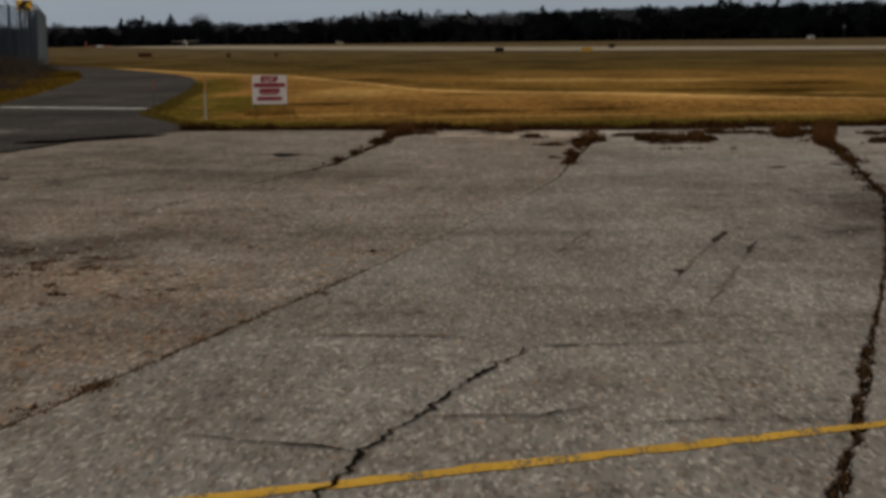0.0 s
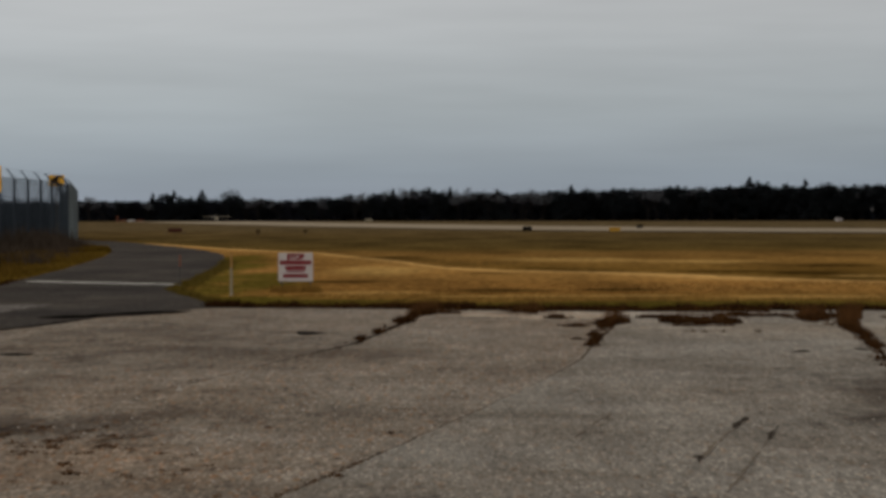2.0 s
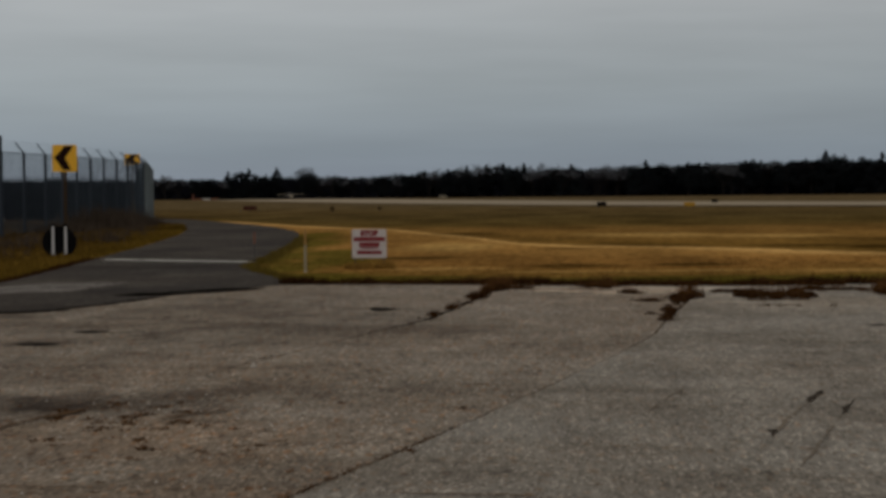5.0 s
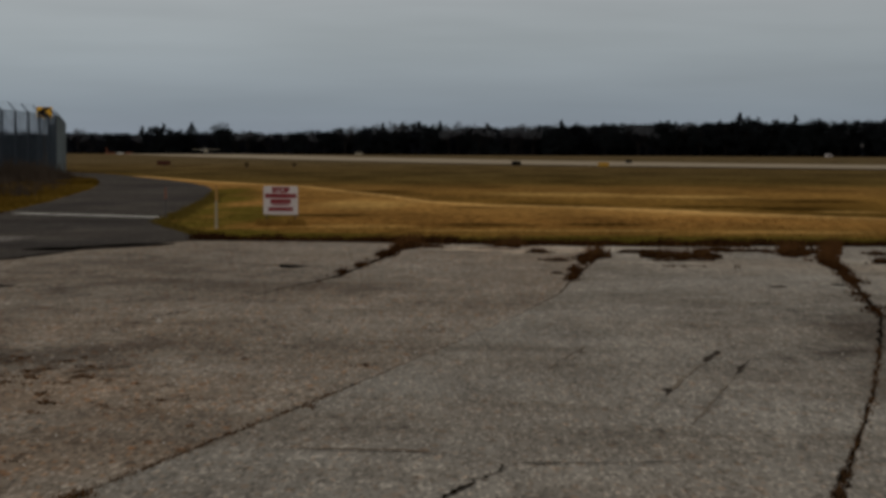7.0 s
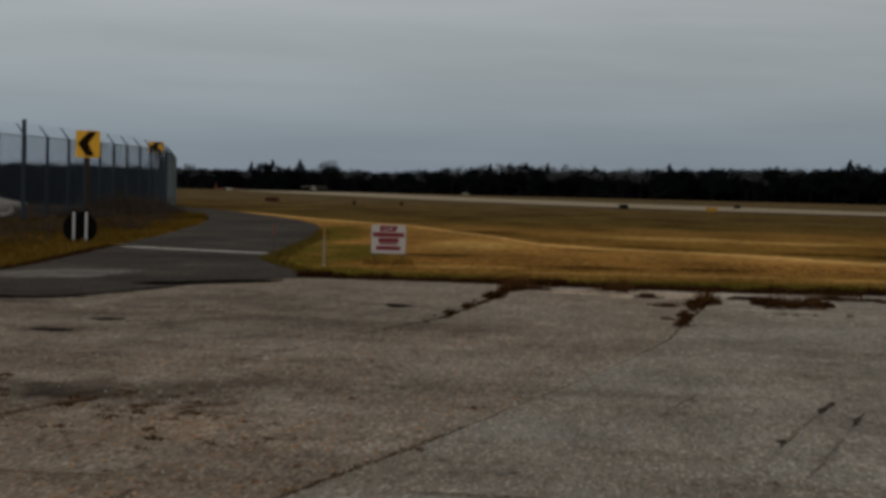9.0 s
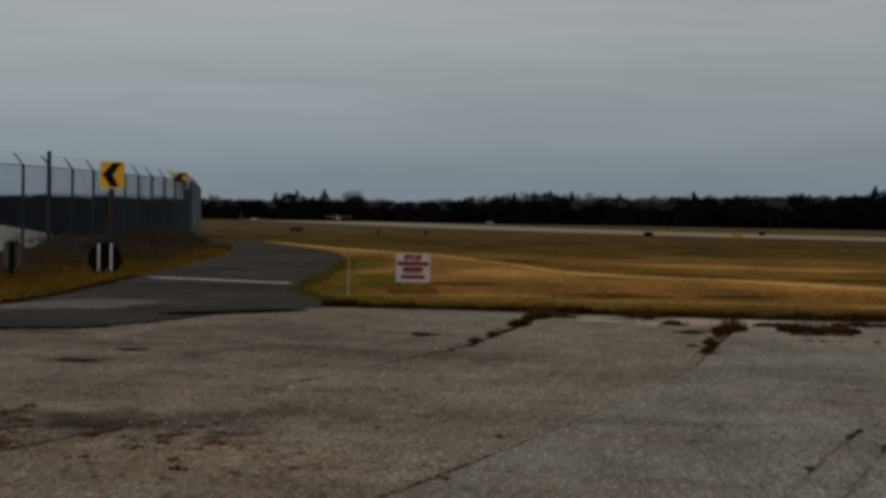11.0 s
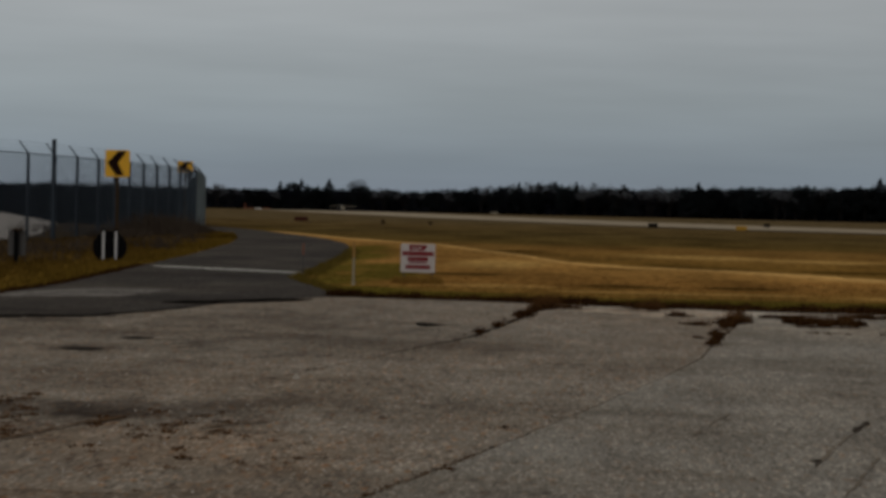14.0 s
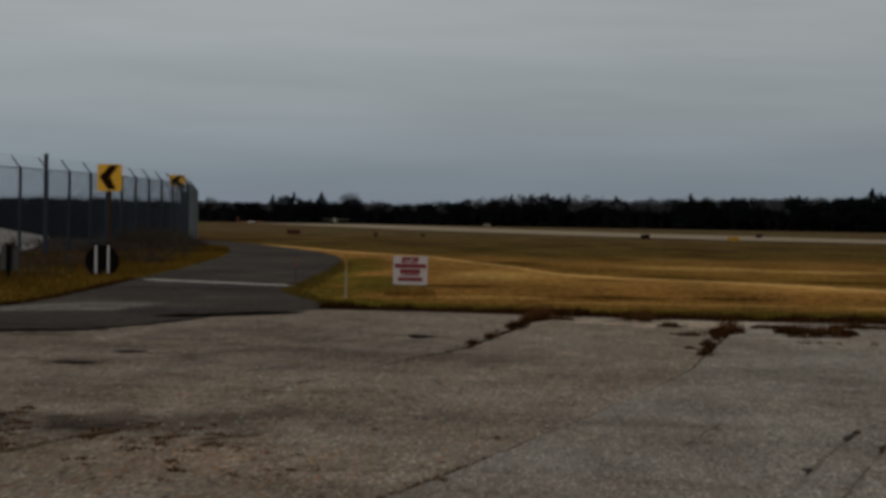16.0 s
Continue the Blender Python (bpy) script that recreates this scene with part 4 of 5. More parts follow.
# ---- marker posts and the warning board by the road ----
def marker_post(x, y, tall, lower, upper, label, width=0.045):
    ob = thing("marker_post", x, y, -0.02, label, "marker post", "marker posts by the road")
    part("post", tube((0, 0, 0), (0, 0, tall * 0.64), width / 2, width / 2 * 0.92, 12), lower, ob)
    cap = tube((0, 0, tall * 0.64), (0, 0, tall), width / 2 * 1.05, width / 2 * 0.95, 12)
    part("reflective_sleeve", cap, upper, ob, "faded orange sleeve")
    part("base_collar", tube((0, 0, 0), (0, 0, 0.05), width * 0.8, width * 0.6, 12), lower, ob)


marker_post(-4.64, 38.2, 0.84, M_MARKER, M_MARKER_O, "slim white marker post with faded orange top in grass")
marker_post(-6.28, 42.6, 0.7, M_GREY, M_MARKER_R, "thin grey marker post with faded red top", 0.032)


def letter(body, size, x, y, z, mat, parent, name="lettering"):
    cu = bpy.data.curves.new(name, "FONT")
    cu.body, cu.size, cu.align_x, cu.align_y, cu.extrude, cu.offset = body, size, "CENTER", "CENTER", 0.002, 0.012
    tmp = new(name, cu)
    me = bpy.data.meshes.new_from_object(tmp)
    bpy.data.objects.remove(tmp)
    me.materials.clear()
    me.materials.append(mat)
    ob = new(name, me)
    ob.parent = parent
    ob.matrix_basis = pose(x, y, z, 90)
    return ob


def warning_board():
    ob = thing("warning_sign", -3.55, 40.0, -0.02, "white warning board with faded red lettering on short stakes", "sign", turn=-3)
    part("board", plate(rounded(0.7, 0.58, 0.02, 0, 0.505), -0.012, 0.012), M_BOARD, ob)
    for x in (-0.29, 0.29):
        part("stake", box(0.02, 0.02, 0.75, x, 0.03, 0), M_POST, ob)
    letter("STOP", 0.145, 0, -0.015, 0.708, M_RED, ob)
    for w, h, z in ((0.64, 0.085, 0.595), (0.42, 0.085, 0.485), (0.36, 0.03, 0.415), (0.5, 0.075, 0.325)):
        part("text_bar", box(w, 0.006, h, 0, -0.015, z - h / 2, 0.002), M_RED, ob)


warning_board()


# ---- signs on the verge ----
def chevron_sign(x, y, z, turn, w, h, top, label):
    ob = thing("chevron_sign", x, y, z, label, "sign", "curve signs along the bend", turn)
    c = top - h / 2
    part("post", box(0.08, 0.08, top, 0, 0.06, 0, 0.008), M_WOOD, ob, "weathered wooden post")
    panel = part("panel", plate(rounded(w, h, 0.05, 0, c), -0.01, 0.01), M_SIGN_Y, ob)
    arrow = [(-0.42, 0.02), (0.02, 0.46), (0.36, 0.46), (0.02, 0.02), (0.26, -0.44), (-0.06, -0.44)]
    part("chevron", plate([(a * w, c + b * h) for a, b in arrow], -0.016, -0.0105), M_CHEVRON, panel, "dark brown-black arrow facing the road")
    for b in (-0.3, 0.3):
        part("bolt", tube((0.25 * w, -0.02, c + b * h), (0.25 * w, -0.01, c + b * h), 0.012, seg=8), M_GALV, panel)


def round_marker():
    ob = thing("round_marker", -11.94, 48.2, -0.05, "black round panel with two white uprights on the verge", "marker", turn=10)
    disc = [(0.42 * math.cos(a * math.pi / 24), 0.4 + 0.4 * math.sin(a * math.pi / 24)) for a in range(48)]
    part("panel", plate(disc, -0.02, 0.02), M_BLACK, ob)
    for x in (-0.152, 0.152):
        up = part("upright", box(0.045, 0.03, 0.76, x, -0.045, 0.03, 0.008), M_WHITE, ob, "white upright bar")
        part("cap", box(0.09, 0.06, 0.07, x, -0.03, 0.79, 0.008), M_BLACK, up)


def utility_box():
    ob = thing("utility_box", -12.89, 43.5, -0.05, "grey utility panel on a dark post in the grass", "utility box")
    part("post", box(0.09, 0.09, 0.85, 0, -0.06, 0, 0.006), M_BLACK, ob, "dark post")
    part("panel", box(0.4, 0.07, 0.56, 0, 0.03, 0.28, 0.015), M_GREY, ob)
    part("lid", box(0.24, 0.16, 0.05, 0.02, -0.03, 0.84, 0.012), M_WOOD, ob)


chevron_sign(-12.22, 50.0, -0.05, 8, 0.62, 0.69, 2.85, "yellow curve sign with dark chevron on a wooden post")
chevron_sign(-21.35, 102.0, -0.05, 14, 0.8, 0.56, 3.62, "far yellow curve sign with dark chevron behind the fence")
round_marker()
utility_box()


# ---- chain-link fence with barbed wire ----
FENCE = [(-19.3, 52.85), (-19.1, 62.0), (-18.94, 65.0), (-18.87, 68.0), (-18.88, 71.0), (-18.86, 74.0), (-19.0, 77.6), (-19.15, 81.2), (-19.32, 85.2), (-19.4, 88.0), (-19.5, 91.2), (-19.75, 95.0), (-20.12, 98.9)]
FENCE_END = [(-20.12, 98.9), (-20.5, 102.0), (-21.5, 108.0)]
FENCE_BACK = [(-21.5, 108.0), (-23.2, 114.5), (-25.2, 121.5)]


def along(pts, d):
    for a, b in zip(pts, pts[1:]):
        n = math.dist(a, b)
        if d <= n:
            return a[0] + (b[0] - a[0]) * d / n, a[1] + (b[1] - a[1]) * d / n
        d -= n
    return pts[-1]


def fence(pts, h0, h1, label, wires=M_GALV, posts=M_POST, girth=0.055, gap=3.05):
    total = sum(math.dist(a, b) for a, b in zip(pts, pts[1:]))
    ob = thing("chain_link_fence", pts[0][0], pts[0][1], 0.0, label, "fence", "fence along the road")
    ox, oy = pts[0]

    def at(d, k):
        x, y = along(pts, max(0.0, min(total, d)))
        g = ground_z(x, y)
        return (x - ox, y - oy, g + k * (h0 + (h1 - h0) * d / total))

    # wire fabric: two sets of slanting wires
    verts, faces = [], []
    pitch, r = 0.07, 0.0021
    n = int(total / pitch)
    for sgn in (1, -1):
        for i in range(-45, n + 45):
            d0 = i * pitch
            prev = None
            for k in (0.02, 0.26, 0.51, 0.75, 1.0):
                d = d0 + sgn * k * 3.0
                if not 0 <= d <= total:
                    prev = None
                    continue
                x, y, z = at(d, k)
                j = len(verts)
                verts += [(x, y, z - r * 1.6), (x + r, y, z + r), (x - r, y, z + r)]
                if prev is not None:
                    for a in range(3):
                        b = (a + 1) % 3
                        faces.append((prev + a, prev + b, j + b, j + a))
                prev = j
    me = mesh_of("wire_fabric", verts, faces, wires)
    fab = new("wire_fabric", me)
    fab.parent = ob
    # posts with outward arms
    stops = [gap * i for i in range(int((total - 0.3) / gap) + 1)]
    for d in stops + [total]:
        b, t = Vector(at(d, 0)), Vector(at(d, 1))
        post = part("post", tube(b, t, girth, seg=8), posts, ob)
        part("arm", tube(t, t + Vector((-0.3, -0.1, 0.42)), 0.03, 0.02, 6), posts, post)
    m = max(2, int(total / 3))
    rail = bmesh.new()
    for i in range(m):
        tube(at(total * i / m, 1), at(total * (i + 1) / m, 1), 0.018, seg=6, bm=rail)
    part("top_rail", rail, M_POST, ob)
    for s in (0.3, 0.62, 0.95):
        wire = bmesh.new()
        o = Vector((-0.3 * s, -0.1 * s, 0.42 * s))
        for d0, d1 in zip(stops, stops[1:] + [total]):
            tube(Vector(at(d0, 1)) + o, Vector(at(d1, 1)) + o, 0.004, seg=4, bm=wire)
        part("barbed_wire", wire, M_POST, ob)


fence(FENCE, 2.9, 3.04, "tall grey chain-link fence topped with slanted barbed wire")
# the bend's sky-lit look comes from paler wire and tube colours
fence(FENCE_END, 3.04, 2.86, "chain-link fence bending round with the road, coloured paler as sky-lit", M_GALV_LIT, M_STEEL, 0.07, 2.4)
fence(FENCE_BACK, 2.86, 2.9, "chain-link fence turning away behind the bend")
pole = thing("steel_pole", -19.05, 68.6, 0.0, "tall dark steel pole standing at the fence", "pole")
part("shaft", tube((0, 0, 0), (0, 0, 3.52), 0.085, 0.075, 12), M_POST, pole)
part("cap", tube((0, 0, 3.52), (0, 0, 3.6), 0.1, 0.06, 12), M_POST, pole)
slab("concrete_pad", [(-19.9, 66), (-21.6, 76), (-31.3, 113.6), (-41.6, 142.8), (-63.5, 202.5), (-110, 202), (-80, 66)], 0.1, 0.2, M_YARD, "pale concrete yard beyond the fence", "yard")


def brush(name, spots, label, mat, height, stems):
    """Leafless brush: thin leaning stems with side twigs."""
    rnd = random.Random(11)
    verts, faces = [], []

    def stem(p, q, w):
        i = len(verts)
        verts.extend([(p[0] - w, p[1], p[2]), (p[0] + w, p[1], p[2]), (q[0] + w * 0.3, q[1], q[2]), (q[0] - w * 0.3, q[1], q[2])])
        faces.append((i, i + 1, i + 2, i + 3))

    for x, y, s in spots:
        z = ground_z(x, y)
        for _ in range(stems):
            p = (x + rnd.gauss(0, 0.25), y + rnd.gauss(0, 0.25), z)
            h = rnd.uniform(*height) * s
            q = (p[0] + rnd.gauss(0, 0.3) * h, p[1] + rnd.gauss(0, 0.3) * h, z + h)
            stem(p, q, 0.012)
            for _ in range(3):
                k = rnd.uniform(0.3, 0.95)
                c = tuple(a + k * (b - a) for a, b in zip(p, q))
                stem(c, (c[0] + rnd.gauss(0, 0.22), c[1] + rnd.gauss(0, 0.2), c[2] + rnd.uniform(0.05, 0.3)), 0.007)
    return tagged(new(name, mesh_of(name, verts, faces, mat)), label, "brush", kind="stuff")


bs = []
for i in range(420):
    d = 40 * rng0.random() ** 0.6
    if d < 19:
        continue
    x, y = along(FENCE, d)
    bs.append((x + rng0.gauss(0.6, 0.5), y, rng0.uniform(0.5, 1.2) * (0.12 + 0.88 * smooth((d - 20) / 10) * smooth((44 - d) / 16)) * (0.8 + 0.5 * noise.noise((d * 0.4, 3, 1)))))
brush("fence_brush", bs, "leafless brown brush and dead stems along the fence foot", M_BRUSH, (0.25, 1.25), 11)
low = []
for _ in range(280):
    y = rng0.uniform(44, 90)
    x = lerp_line(ROAD_LEFT, y) - rng0.uniform(1.2, 7.5) * (0.5 + y / 110)
    if noise.noise((x * 0.5, y * 0.2, 2.0)) > -0.1 and not (x < -15.5 and y < 76):
        low.append((x, y, rng0.uniform(0.4, 1.0)))
brush("verge_weeds", low, "low dead brown weeds on the unmown verge", M_BRUSH, (0.1, 0.42), 9)
ts = []
for i in range(1000):
    u = rng0.uniform(0.214, 0.36)
    y = lerp_line([(110.0, 0.2), (114.0, 0.2755), (143.0, 0.2913), (203.0, 0.3137), (230.0, 0.37)], u) + rng0.uniform(1, 9)
    ts.append((-u * y, y, (1.62 + 0.0085 * y) / 2.6 * rng0.uniform(0.72, 1.04)))
brush("far_thicket", ts, "dark leafless thicket beyond the fenced yard", M_WOODS, (1.0, 2.6), 26)
vs = []
for _ in range(5200):
    y = rng0.uniform(29, 97)
    x = lerp_line(ROAD_LEFT, y) - 0.1 - abs(rng0.gauss(0, 3.2))
    if off_pavement(x, y):
        vs.append((x, y, rng0.uniform(0.8, 1.5)))
tufts("verge_grass", vs, M_FIELD, "olive and brown grass on the road verge", "grass", height=(0.04, 0.12), blades=6, width=0.016)


# ---- airfield signs, lights and far objects ----
def field_sign(name, x, y, w, h, mat, label, legs=2):
    z = ground_z(x, y)
    ob = thing(name, x, y, z, label, "airfield sign", "signs in the field")
    part("panel", box(w, 0.18, h, 0, 0, 0.14, 0.02), mat, ob)
    for k in range(legs):
        part("leg", tube(((k - (legs - 1) / 2) * w * 0.7, 0, 0), ((k - (legs - 1) / 2) * w * 0.7, 0, 0.16), 0.03, seg=8), M_POST, ob)


field_sign("guidance_sign", -25.2, 169.0, 1.15, 0.34, M_SIGN_RED, "low dark red guidance sign standing in the field grass", 3)
field_sign("guidance_sign", 5.4, 185.0, 0.85, 0.4, M_BLACK, "dark boxy guidance sign beside the runway")
field_sign("guidance_sign", 12.75, 174.0, 0.95, 0.36, M_SIGN_OLD, "low yellow guidance sign beside the runway")
field_sign("guidance_sign", 20.6, 240.0, 0.75, 0.4, M_BLACK, "small dark guidance sign beyond the runway")
field_sign("edge_light", -16.6, 155.0, 0.32, 0.32, M_HOUSING, "small brown light housing in the field grass", 1)
field_sign("edge_light", -13.7, 165.0, 0.36, 0.24, M_HOUSING, "small brown light housing in the field grass", 1)
field_sign("edge_light", 23.6, 98.0, 0.3, 0.2, M_WOOD, "small brown light housing in the grass", 1)


def aircraft():
    """A far high-wing light aircraft standing on the runway."""
    x, y = -102.3, 800.0
    ob = thing("light_aircraft", x, y, ground_z(x, y) + 0.1, "small white high-wing aircraft standing on the far runway", "aircraft", turn=14)
    bm = bmesh.new()
    for a, b, r0, r1 in (((0, -2.4, 1.2), (0, -1.2, 1.35), 0.3, 0.6), ((0, -1.2, 1.35), (0, 1.0, 1.4), 0.6, 0.6), ((0, 1.0, 1.4), (0, 5.0, 1.6), 0.6, 0.15)):
        tube(a, b, r0, r1, 12, bm)
    part("fuselage", bm, M_MARKER, ob)
    part("wing", box(11.0, 1.5, 0.16, 0, -0.3, 1.98, 0.06), M_MARKER, ob)
    part("tailplane", box(3.4, 0.9, 0.08, 0, 4.7, 1.6, 0.03), M_WHITE, ob)
    part("fin", plate([(0, 1.6), (0.02, 2.7), (0.1, 2.7), (0.12, 1.6)], 4.2, 5.1), M_WHITE, ob)
    for wx, wy in ((-1.2, 0.3), (1.2, 0.3), (0, -1.8)):
        part("wheel", tube((wx - 0.08, wy, 0.22), (wx + 0.08, wy, 0.22), 0.22, seg=12), M_BLACK, ob)
        part("strut", tube((wx, wy, 0.25), (wx * 0.4, wy, 1.1), 0.05, seg=6), M_WHITE, ob)


aircraft()


def far_vehicle(x, y, w, label, mat):
    ob = thing("van", x, y, ground_z(x, y), label, "vehicle")
    ob.scale = (0.8, 0.8, 0.72)
    body = [(-w / 2, 0.35), (-w / 2, 1.5), (-w / 2 + 0.5, 1.95), (w / 2 - 1.1, 1.95), (w / 2 - 0.5, 1.2), (w / 2, 1.1), (w / 2, 0.35)]
    part("body", plate(body, -0.9, 0.9), mat, ob)
    for wx in (-w / 2 + 0.8, w / 2 - 0.8):
        for wy in (-0.92, 0.72):
            part("wheel", tube((wx, wy, 0.33), (wx, wy + 0.2, 0.33), 0.33, seg=12), M_BLACK, ob)
    part("window", plate([(-w / 2 + 0.6, 1.3), (-w / 2 + 0.7, 1.8), (w / 2 - 1.2, 1.8), (w / 2 - 0.8, 1.3)], -0.92, -0.905), M_BLACK, ob)


far_vehicle(-42, 830.0, 3.9, "far pale van at the edge of the woods", M_MARKER)


def barricade(x, y):
    ob = thing("barricade", x, y, ground_z(x, y), "far red and white low barricade by the runway", "barricade")
    for k in range(3):
        part("plank", box(3.0, 0.2, 0.4, (k - 1) * 3.4, 0, 0.3, 0.03), M_MARKER_R if k != 1 else M_WHITE, ob)
        for s in (-1.2, 1.2):
            part("leg", box(0.12, 0.5, 0.5, (k - 1) * 3.4 + s, 0, 0, 0.02), M_GREY, ob)
    part("mast", tube((-5.5, 0, 0), (-5.5, 0, 2.6), 0.25, 0.2, 8), M_MARKER_R, ob)


barricade(-137, 800.0)


def mast_panel():
    x, y = 194.0, 956.0
    ob = thing("mast", x, y, ground_z(x, y), "far dark mast with a small grey panel before the woods", "mast")
    part("pole", tube((0, 0, 0), (0, 0, 8.0), 0.12, 0.08, 8), M_POST, ob)
    part("panel", box(1.4, 0.2, 1.5, 0, -0.15, 4.8, 0.05), M_GREY, ob)


def hut():
    x, y = 174.5, 938.0
    ob = thing("hut", x, y, ground_z(x, y), "small pale hut at the foot of the woods", "hut")
    part("wall", box(3.0, 2.4, 1.5, 0, 0, 0, 0.03), M_BOARD, ob)
    part("roof", plate([(-1.7, 1.5), (0, 2.1), (1.7, 1.5)], -1.35, 1.35), M_GREY, ob)
    part("door", box(0.8, 0.06, 1.3, 0.5, -1.22, 0, 0.01), M_GREY, ob)
    part("window", box(0.7, 0.06, 0.5, -0.7, -1.22, 0.7, 0.01), M_BLACK, ob)


mast_panel()
hut()


# ---- the far woods ----
def leaf_tris(verts, faces, rnd, centre, size, n, spread_xyz):
    for _ in range(n):
        c = [centre[i] + rnd.gauss(0, spread_xyz[i]) for i in range(3)]
        i = len(verts)
        for _ in range(3):
            verts.append((c[0] + rnd.uniform(-size, size), c[1] + rnd.uniform(-size, size), max(0.0, c[2] + rnd.uniform(-size, size))))
        faces.append((i, i + 1, i + 2))


def limb(verts, faces, p, q, r0, r1):
    p, q = Vector(p), Vector(q)
    d = (q - p).normalized()
    u = d.orthogonal().normalized()
    v = d.cross(u)
    i = len(verts)
    for c, r in ((p, r0), (q, r1)):
        for k in range(4):
            a = k * math.pi / 2
            verts.append(tuple(c + u * r * math.cos(a) + v * r * math.sin(a)))
    for k in range(4):
        faces.append((i + k, i + (k + 1) % 4, i + 4 + (k + 1) % 4, i + 4 + k))


def conifer(seed, slim):
    """Evergreen of unit height: trunk, whorls of boughs with needle clumps."""
    rnd = random.Random(seed)
    tv, tf, cv, cf = [], [], [], []
    limb(tv, tf, (0, 0, 0), (0, 0, 0.97), 0.022, 0.005)
    for w in range(13):
        z = 0.14 + 0.82 * w / 12
        r = slim * 1.45 * (1.02 - z) * rnd.uniform(0.85, 1.1)
        for _ in range(6):
            a = rnd.uniform(0, 6.283)
            e = (r * math.cos(a), r * math.sin(a), z - 0.03)
            limb(tv, tf, (0, 0, z), e, 0.006, 0.002)
            for k in (0.35, 0.7, 1.0):
                leaf_tris(cv, cf, rnd, (e[0] * k, e[1] * k, z - 0.03 * k), 0.012 + 0.04 * (1 - z), 17, (0.008 + 0.03 * (1 - z), 0.008 + 0.03 * (1 - z), 0.018))
    leaf_tris(cv, cf, rnd, (0, 0, 0.97), 0.015, 8, (0.006, 0.006, 0.02))
    return tv, tf, cv, cf


def pine(seed):
    """Broad-crowned pine of unit height with uneven clumps."""
    rnd = random.Random(seed)
    tv, tf, cv, cf = [], [], [], []
    limb(tv, tf, (0, 0, 0), (0.02, 0, 0.9), 0.024, 0.008)
    for _ in range(24):
        z = rnd.uniform(0.3, 0.95)
        r = 0.3 * math.sqrt(max(0.05, 1 - ((z - 0.55) / 0.5) ** 2)) * rnd.uniform(0.4, 1.1)
        a = rnd.uniform(0, 6.283)
        e = (r * math.cos(a), r * math.sin(a), z)
        limb(tv, tf, (0, 0, z - 0.1), e, 0.009, 0.003)
        leaf_tris(cv, cf, rnd, e, 0.055, 44, (0.06, 0.06, 0.04))
    return tv, tf, cv, cf


def bare_tree(seed):
    """Leafless tree of unit height: trunk, forking limbs, a haze of twigs."""
    rnd = random.Random(seed)
    tv, tf, cv, cf = [], [], [], []

    def grow(p, d, length, r, depth):
        q = p + d * length
        limb(tv if depth > 1 else cv, tf if depth > 1 else cf, p, q, r, r * 0.65)
        if depth == 0:
            return
        for _ in range(3 if depth > 2 else 4):
            nd = (d + Vector((rnd.gauss(0, 0.5), rnd.gauss(0, 0.5), rnd.gauss(0.12, 0.3)))).normalized()
            grow(p + d * length * rnd.uniform(0.6, 1.0), nd, length * rnd.uniform(0.6, 0.82), r * 0.6, depth - 1)

    grow(Vector((0, 0, 0)), Vector((0, 0, 1)), 0.3, 0.022, 5)
    top = max(v[2] for v in cv + tv)
    tv = [(x / top, y / top, z / top) for x, y, z in tv]
    cv = [(x / top, y / top, max(0, z / top)) for x, y, z in cv]
    return tv, tf, cv, cf


PROTO = {}
for nm, data, mat in (("conifer_a", conifer(1, 0.2), M_NEEDLE), ("conifer_b", conifer(2, 0.34), M_NEEDLE), ("pine_a", pine(3), M_NEEDLE), ("pine_b", pine(4), M_NEEDLE),
                      ("bare_a", bare_tree(5), M_TWIG), ("bare_b", bare_tree(6), M_TWIG)):
    tv, tf, cv, cf = data
    PROTO[nm] = (mesh_of("trunk", tv, tf, M_BARK), mesh_of("crown", cv, cf, mat))
TREE_LABEL = {"conifer": "dark pointed evergreen rising above the far woods", "pine": "dark broad-crowned pine at the edge of the far woods", "bare": "leafless grey tree in the far woods"}


def tree(kind, bearing, far, height, wide=1.0):
    x, y = far * math.sin(radians(bearing)), far * math.cos(radians(bearing))
    sort = kind.split("_")[0]
    ob = thing("tree", x, y, ground_z(x, y) - 0.1, TREE_LABEL[sort], "tree", "trees of the far woods", turn=(bearing * 77) % 360)
    ob.scale = (height * wide, height * wide, height)
    for nm, me in zip(("trunk", "crown"), PROTO[kind]):
        c = new(nm, me)
        c.parent = ob


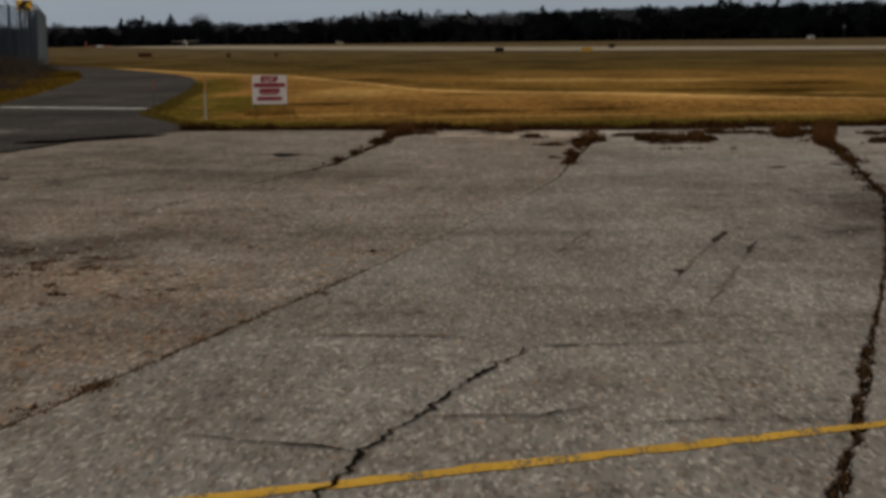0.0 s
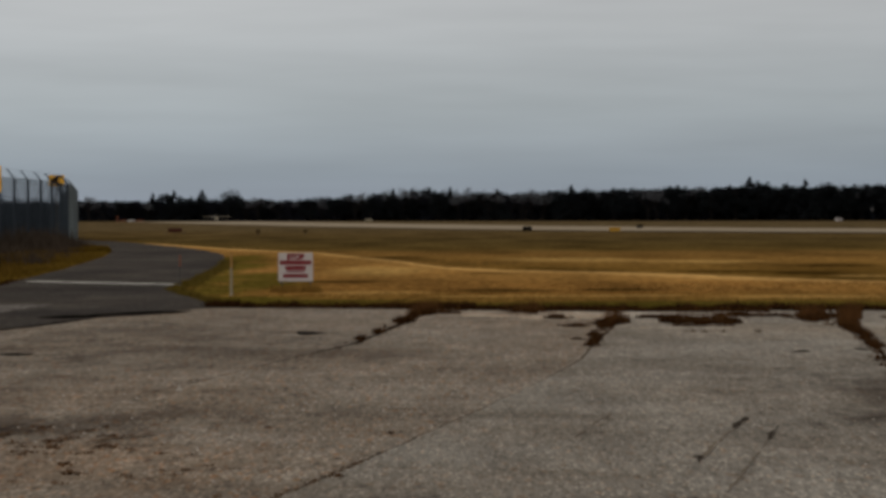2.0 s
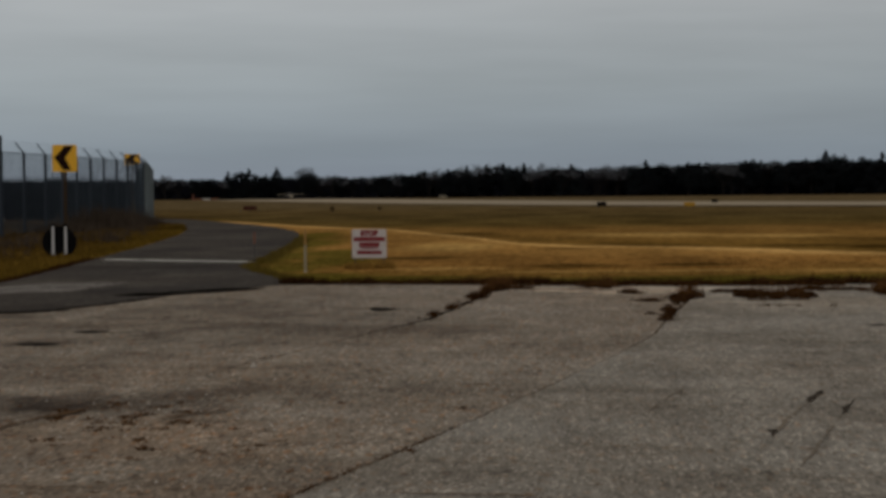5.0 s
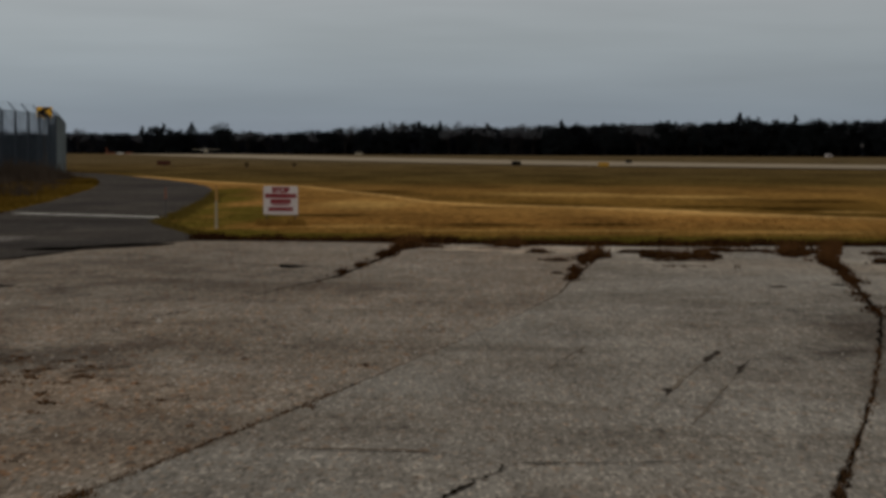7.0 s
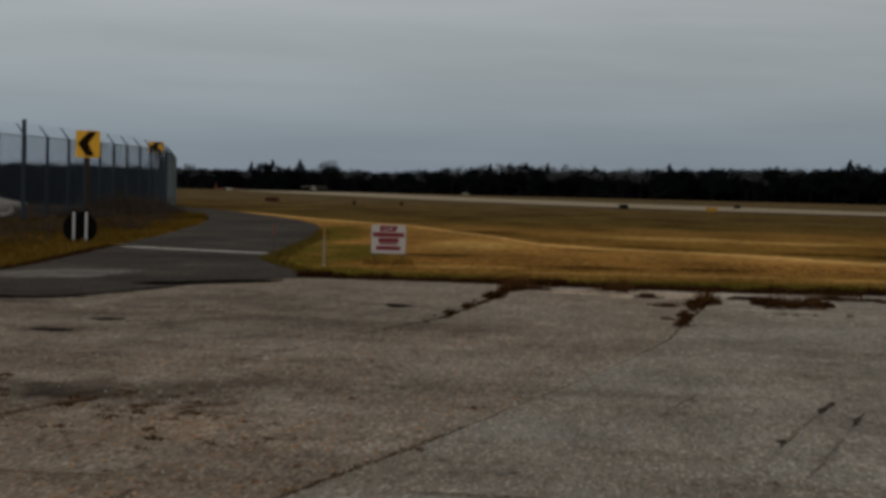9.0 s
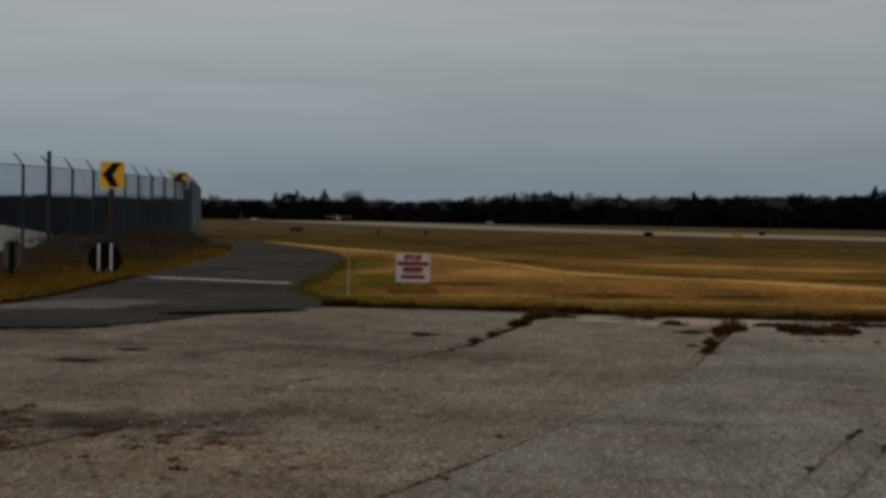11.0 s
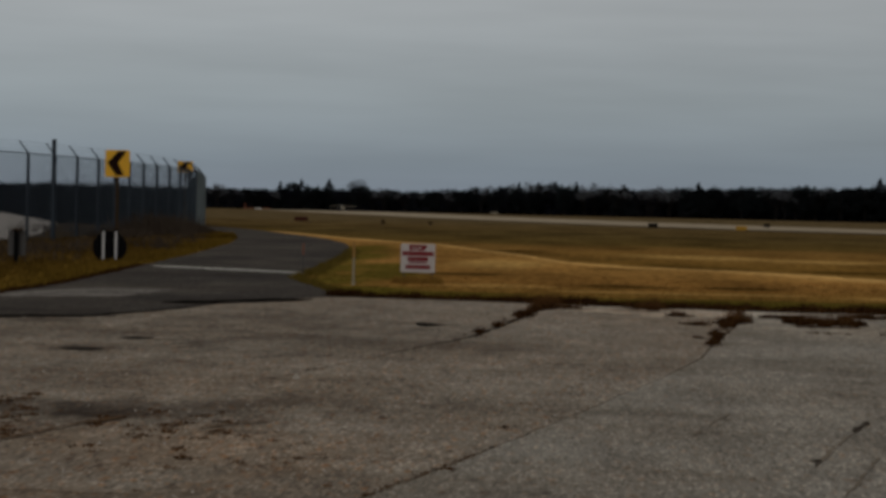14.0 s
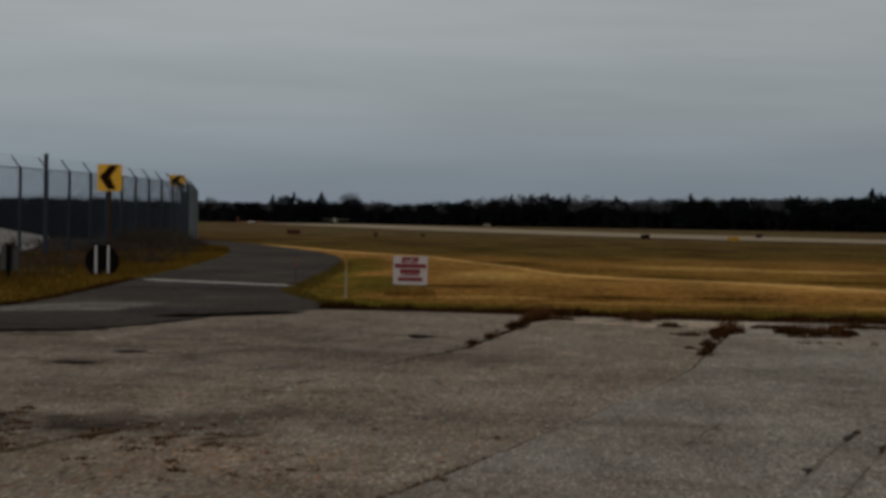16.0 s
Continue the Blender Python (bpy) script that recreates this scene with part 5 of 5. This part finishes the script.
# bearing in degrees, height in metres, kind
TREES = [(-10.9, 13.0, "bare_a"), (-10.5, 11, "bare_b"), (-9.9, 11, "bare_a"), (-9.1, 14.6, "conifer_b"), (-8.7, 14.3, "pine_a"), (-8.5, 15.8, "conifer_b"), (-8.2, 13.4, "pine_b"),
         (-7.7, 16.4, "conifer_b"), (-7.12, 17, "bare_a"), (-6.8, 13.5, "pine_a"), (-6.4, 12, "bare_b"), (-5.9, 11.5, "pine_b"), (-5.1, 10.5, "bare_a"), (-4.6, 11, "pine_a"),
         (-3.9, 13, "pine_b"), (-3.5, 13.7, "pine_a"), (-3.1, 14.5, "bare_b"), (-2.6, 15, "pine_a"), (-2.2, 16.5, "conifer_b"), (-1.9, 16.8, "bare_a"), (-1.45, 17.8, "pine_b"),
         (-1.15, 17.8, "conifer_b"), (-0.9, 15.5, "pine_a"), (-0.55, 17.4, "conifer_a"), (-0.02, 17.8, "bare_b"), (0.35, 15, "pine_a"), (0.8, 16.5, "conifer_b"), (1.2, 15, "bare_a"),
         (1.8, 15.5, "bare_b"), (2.45, 16.2, "bare_a"), (2.95, 18.4, "conifer_b"), (3.2, 17.2, "pine_b"), (3.6, 16.5, "bare_b"), (4.3, 17, "pine_a"), (4.9, 17.6, "pine_b"), (5.4, 16.5, "bare_a"),
         (5.9, 17.8, "pine_a"), (6.6, 17.6, "pine_b"), (7.2, 17.6, "pine_a"), (7.65, 19.2, "pine_b"), (8.05, 22.5, "conifer_b"), (8.4, 20, "pine_a"), (9.2, 19.5, "pine_b"), (9.6, 21, "conifer_b"),
         (10.2, 18.8, "pine_a"), (11.15, 19, "bare_b"), (11.7, 18, "pine_a"), (12.3, 21.5, "bare_a"), (12.7, 21.8, "bare_b"), (13.4, 19, "pine_b"), (14.2, 18.5, "pine_a"), (15.2, 19, "bare_a"),
         (-6.1, 12.6, "bare_a"), (-5.5, 11.9, "bare_b"), (-4.85, 12.2, "bare_b"), (-4.25, 13.2, "bare_a"), (-3.3, 15, "bare_a"), (-2.4, 16.4, "bare_b"), (-1.7, 17.6, "bare_b"), (-0.3, 17, "bare_a"),
         (0.55, 16.8, "bare_b"), (1.5, 16.6, "bare_a"), (2.1, 16.9, "bare_b"), (2.7, 17.6, "bare_a"), (3.9, 17.6, "bare_a"), (5.15, 18.2, "bare_b"), (6.25, 18.6, "bare_a"), (10.7, 20, "bare_b")]
rnd_w = random.Random(31)
b = -10.6
while b < 2.2:           # low rounded crowns between the taller trees
    TREES.append((b, 10.9 + 3.6 * smooth((b + 6) / 7) + rnd_w.uniform(-0.9, 0.9), rnd_w.choice(("pine_a", "pine_b", "bare_b"))))
    b += rnd_w.uniform(0.3, 0.6)
b = 2.2
while b < 15.5:          # rounded pine crowns that close the skyline further on
    TREES.append((b, 14.6 + 0.34 * b + rnd_w.uniform(-0.7, 0.7), rnd_w.choice(("pine_a", "pine_b"))))
    b += rnd_w.uniform(0.22, 0.4)
for i, (b, h, k) in enumerate(TREES):
    h -= 1.0 if k[0] == "b" and b > 2 else 0.0
    tree(k, b, 985 + (i * 37) % 30, h, 1.12 if k[0] == "c" else 1.1)


def woods():
    """The dense dark mass of the woods behind, as one thicket of trunks and clumps."""
    rnd = random.Random(9)
    verts, faces = [], []
    b = -22.0
    while b < 17.5:
        far = rnd.uniform(1000, 1060)
        x, y = far * math.sin(radians(b)), far * math.cos(radians(b))
        z = ground_z(x, y)
        k = smooth((b + 9) / 18)
        h = (11.0 + 6.6 * k) * rnd.uniform(0.86, 1.02) + 1.2 * noise.noise((b * 0.9, 2, 3))
        limb(verts, faces, (x, y, z - 0.2), (x, y, z + h * 0.9), 0.2, 0.06)
        i0 = len(verts)
        tv, tf = [], []
        leaf_tris(tv, tf, rnd, (0, 0, h * 0.35), 1.3, 110, (1.9, 1.9, h * 0.2))
        leaf_tris(tv, tf, rnd, (0, 0, h * 0.74), 0.8, 190, (1.5, 1.5, h * 0.12))
        leaf_tris(tv, tf, rnd, (0, 0, h * 0.1), 1.7, 70, (2.6, 2.2, h * 0.09))
        verts.extend((x + a, y + c, z - 0.3 + min(d, h * 1.02)) for a, c, d in tv)
        faces.extend(tuple(i0 + q for q in f) for f in tf)
        b += rnd.uniform(0.04, 0.075)
    tagged(new("far_woods", mesh_of("far_woods", verts, faces, M_WOODS)), "dark dense winter woods along the far side of the airfield", "woods", kind="stuff")


woods()
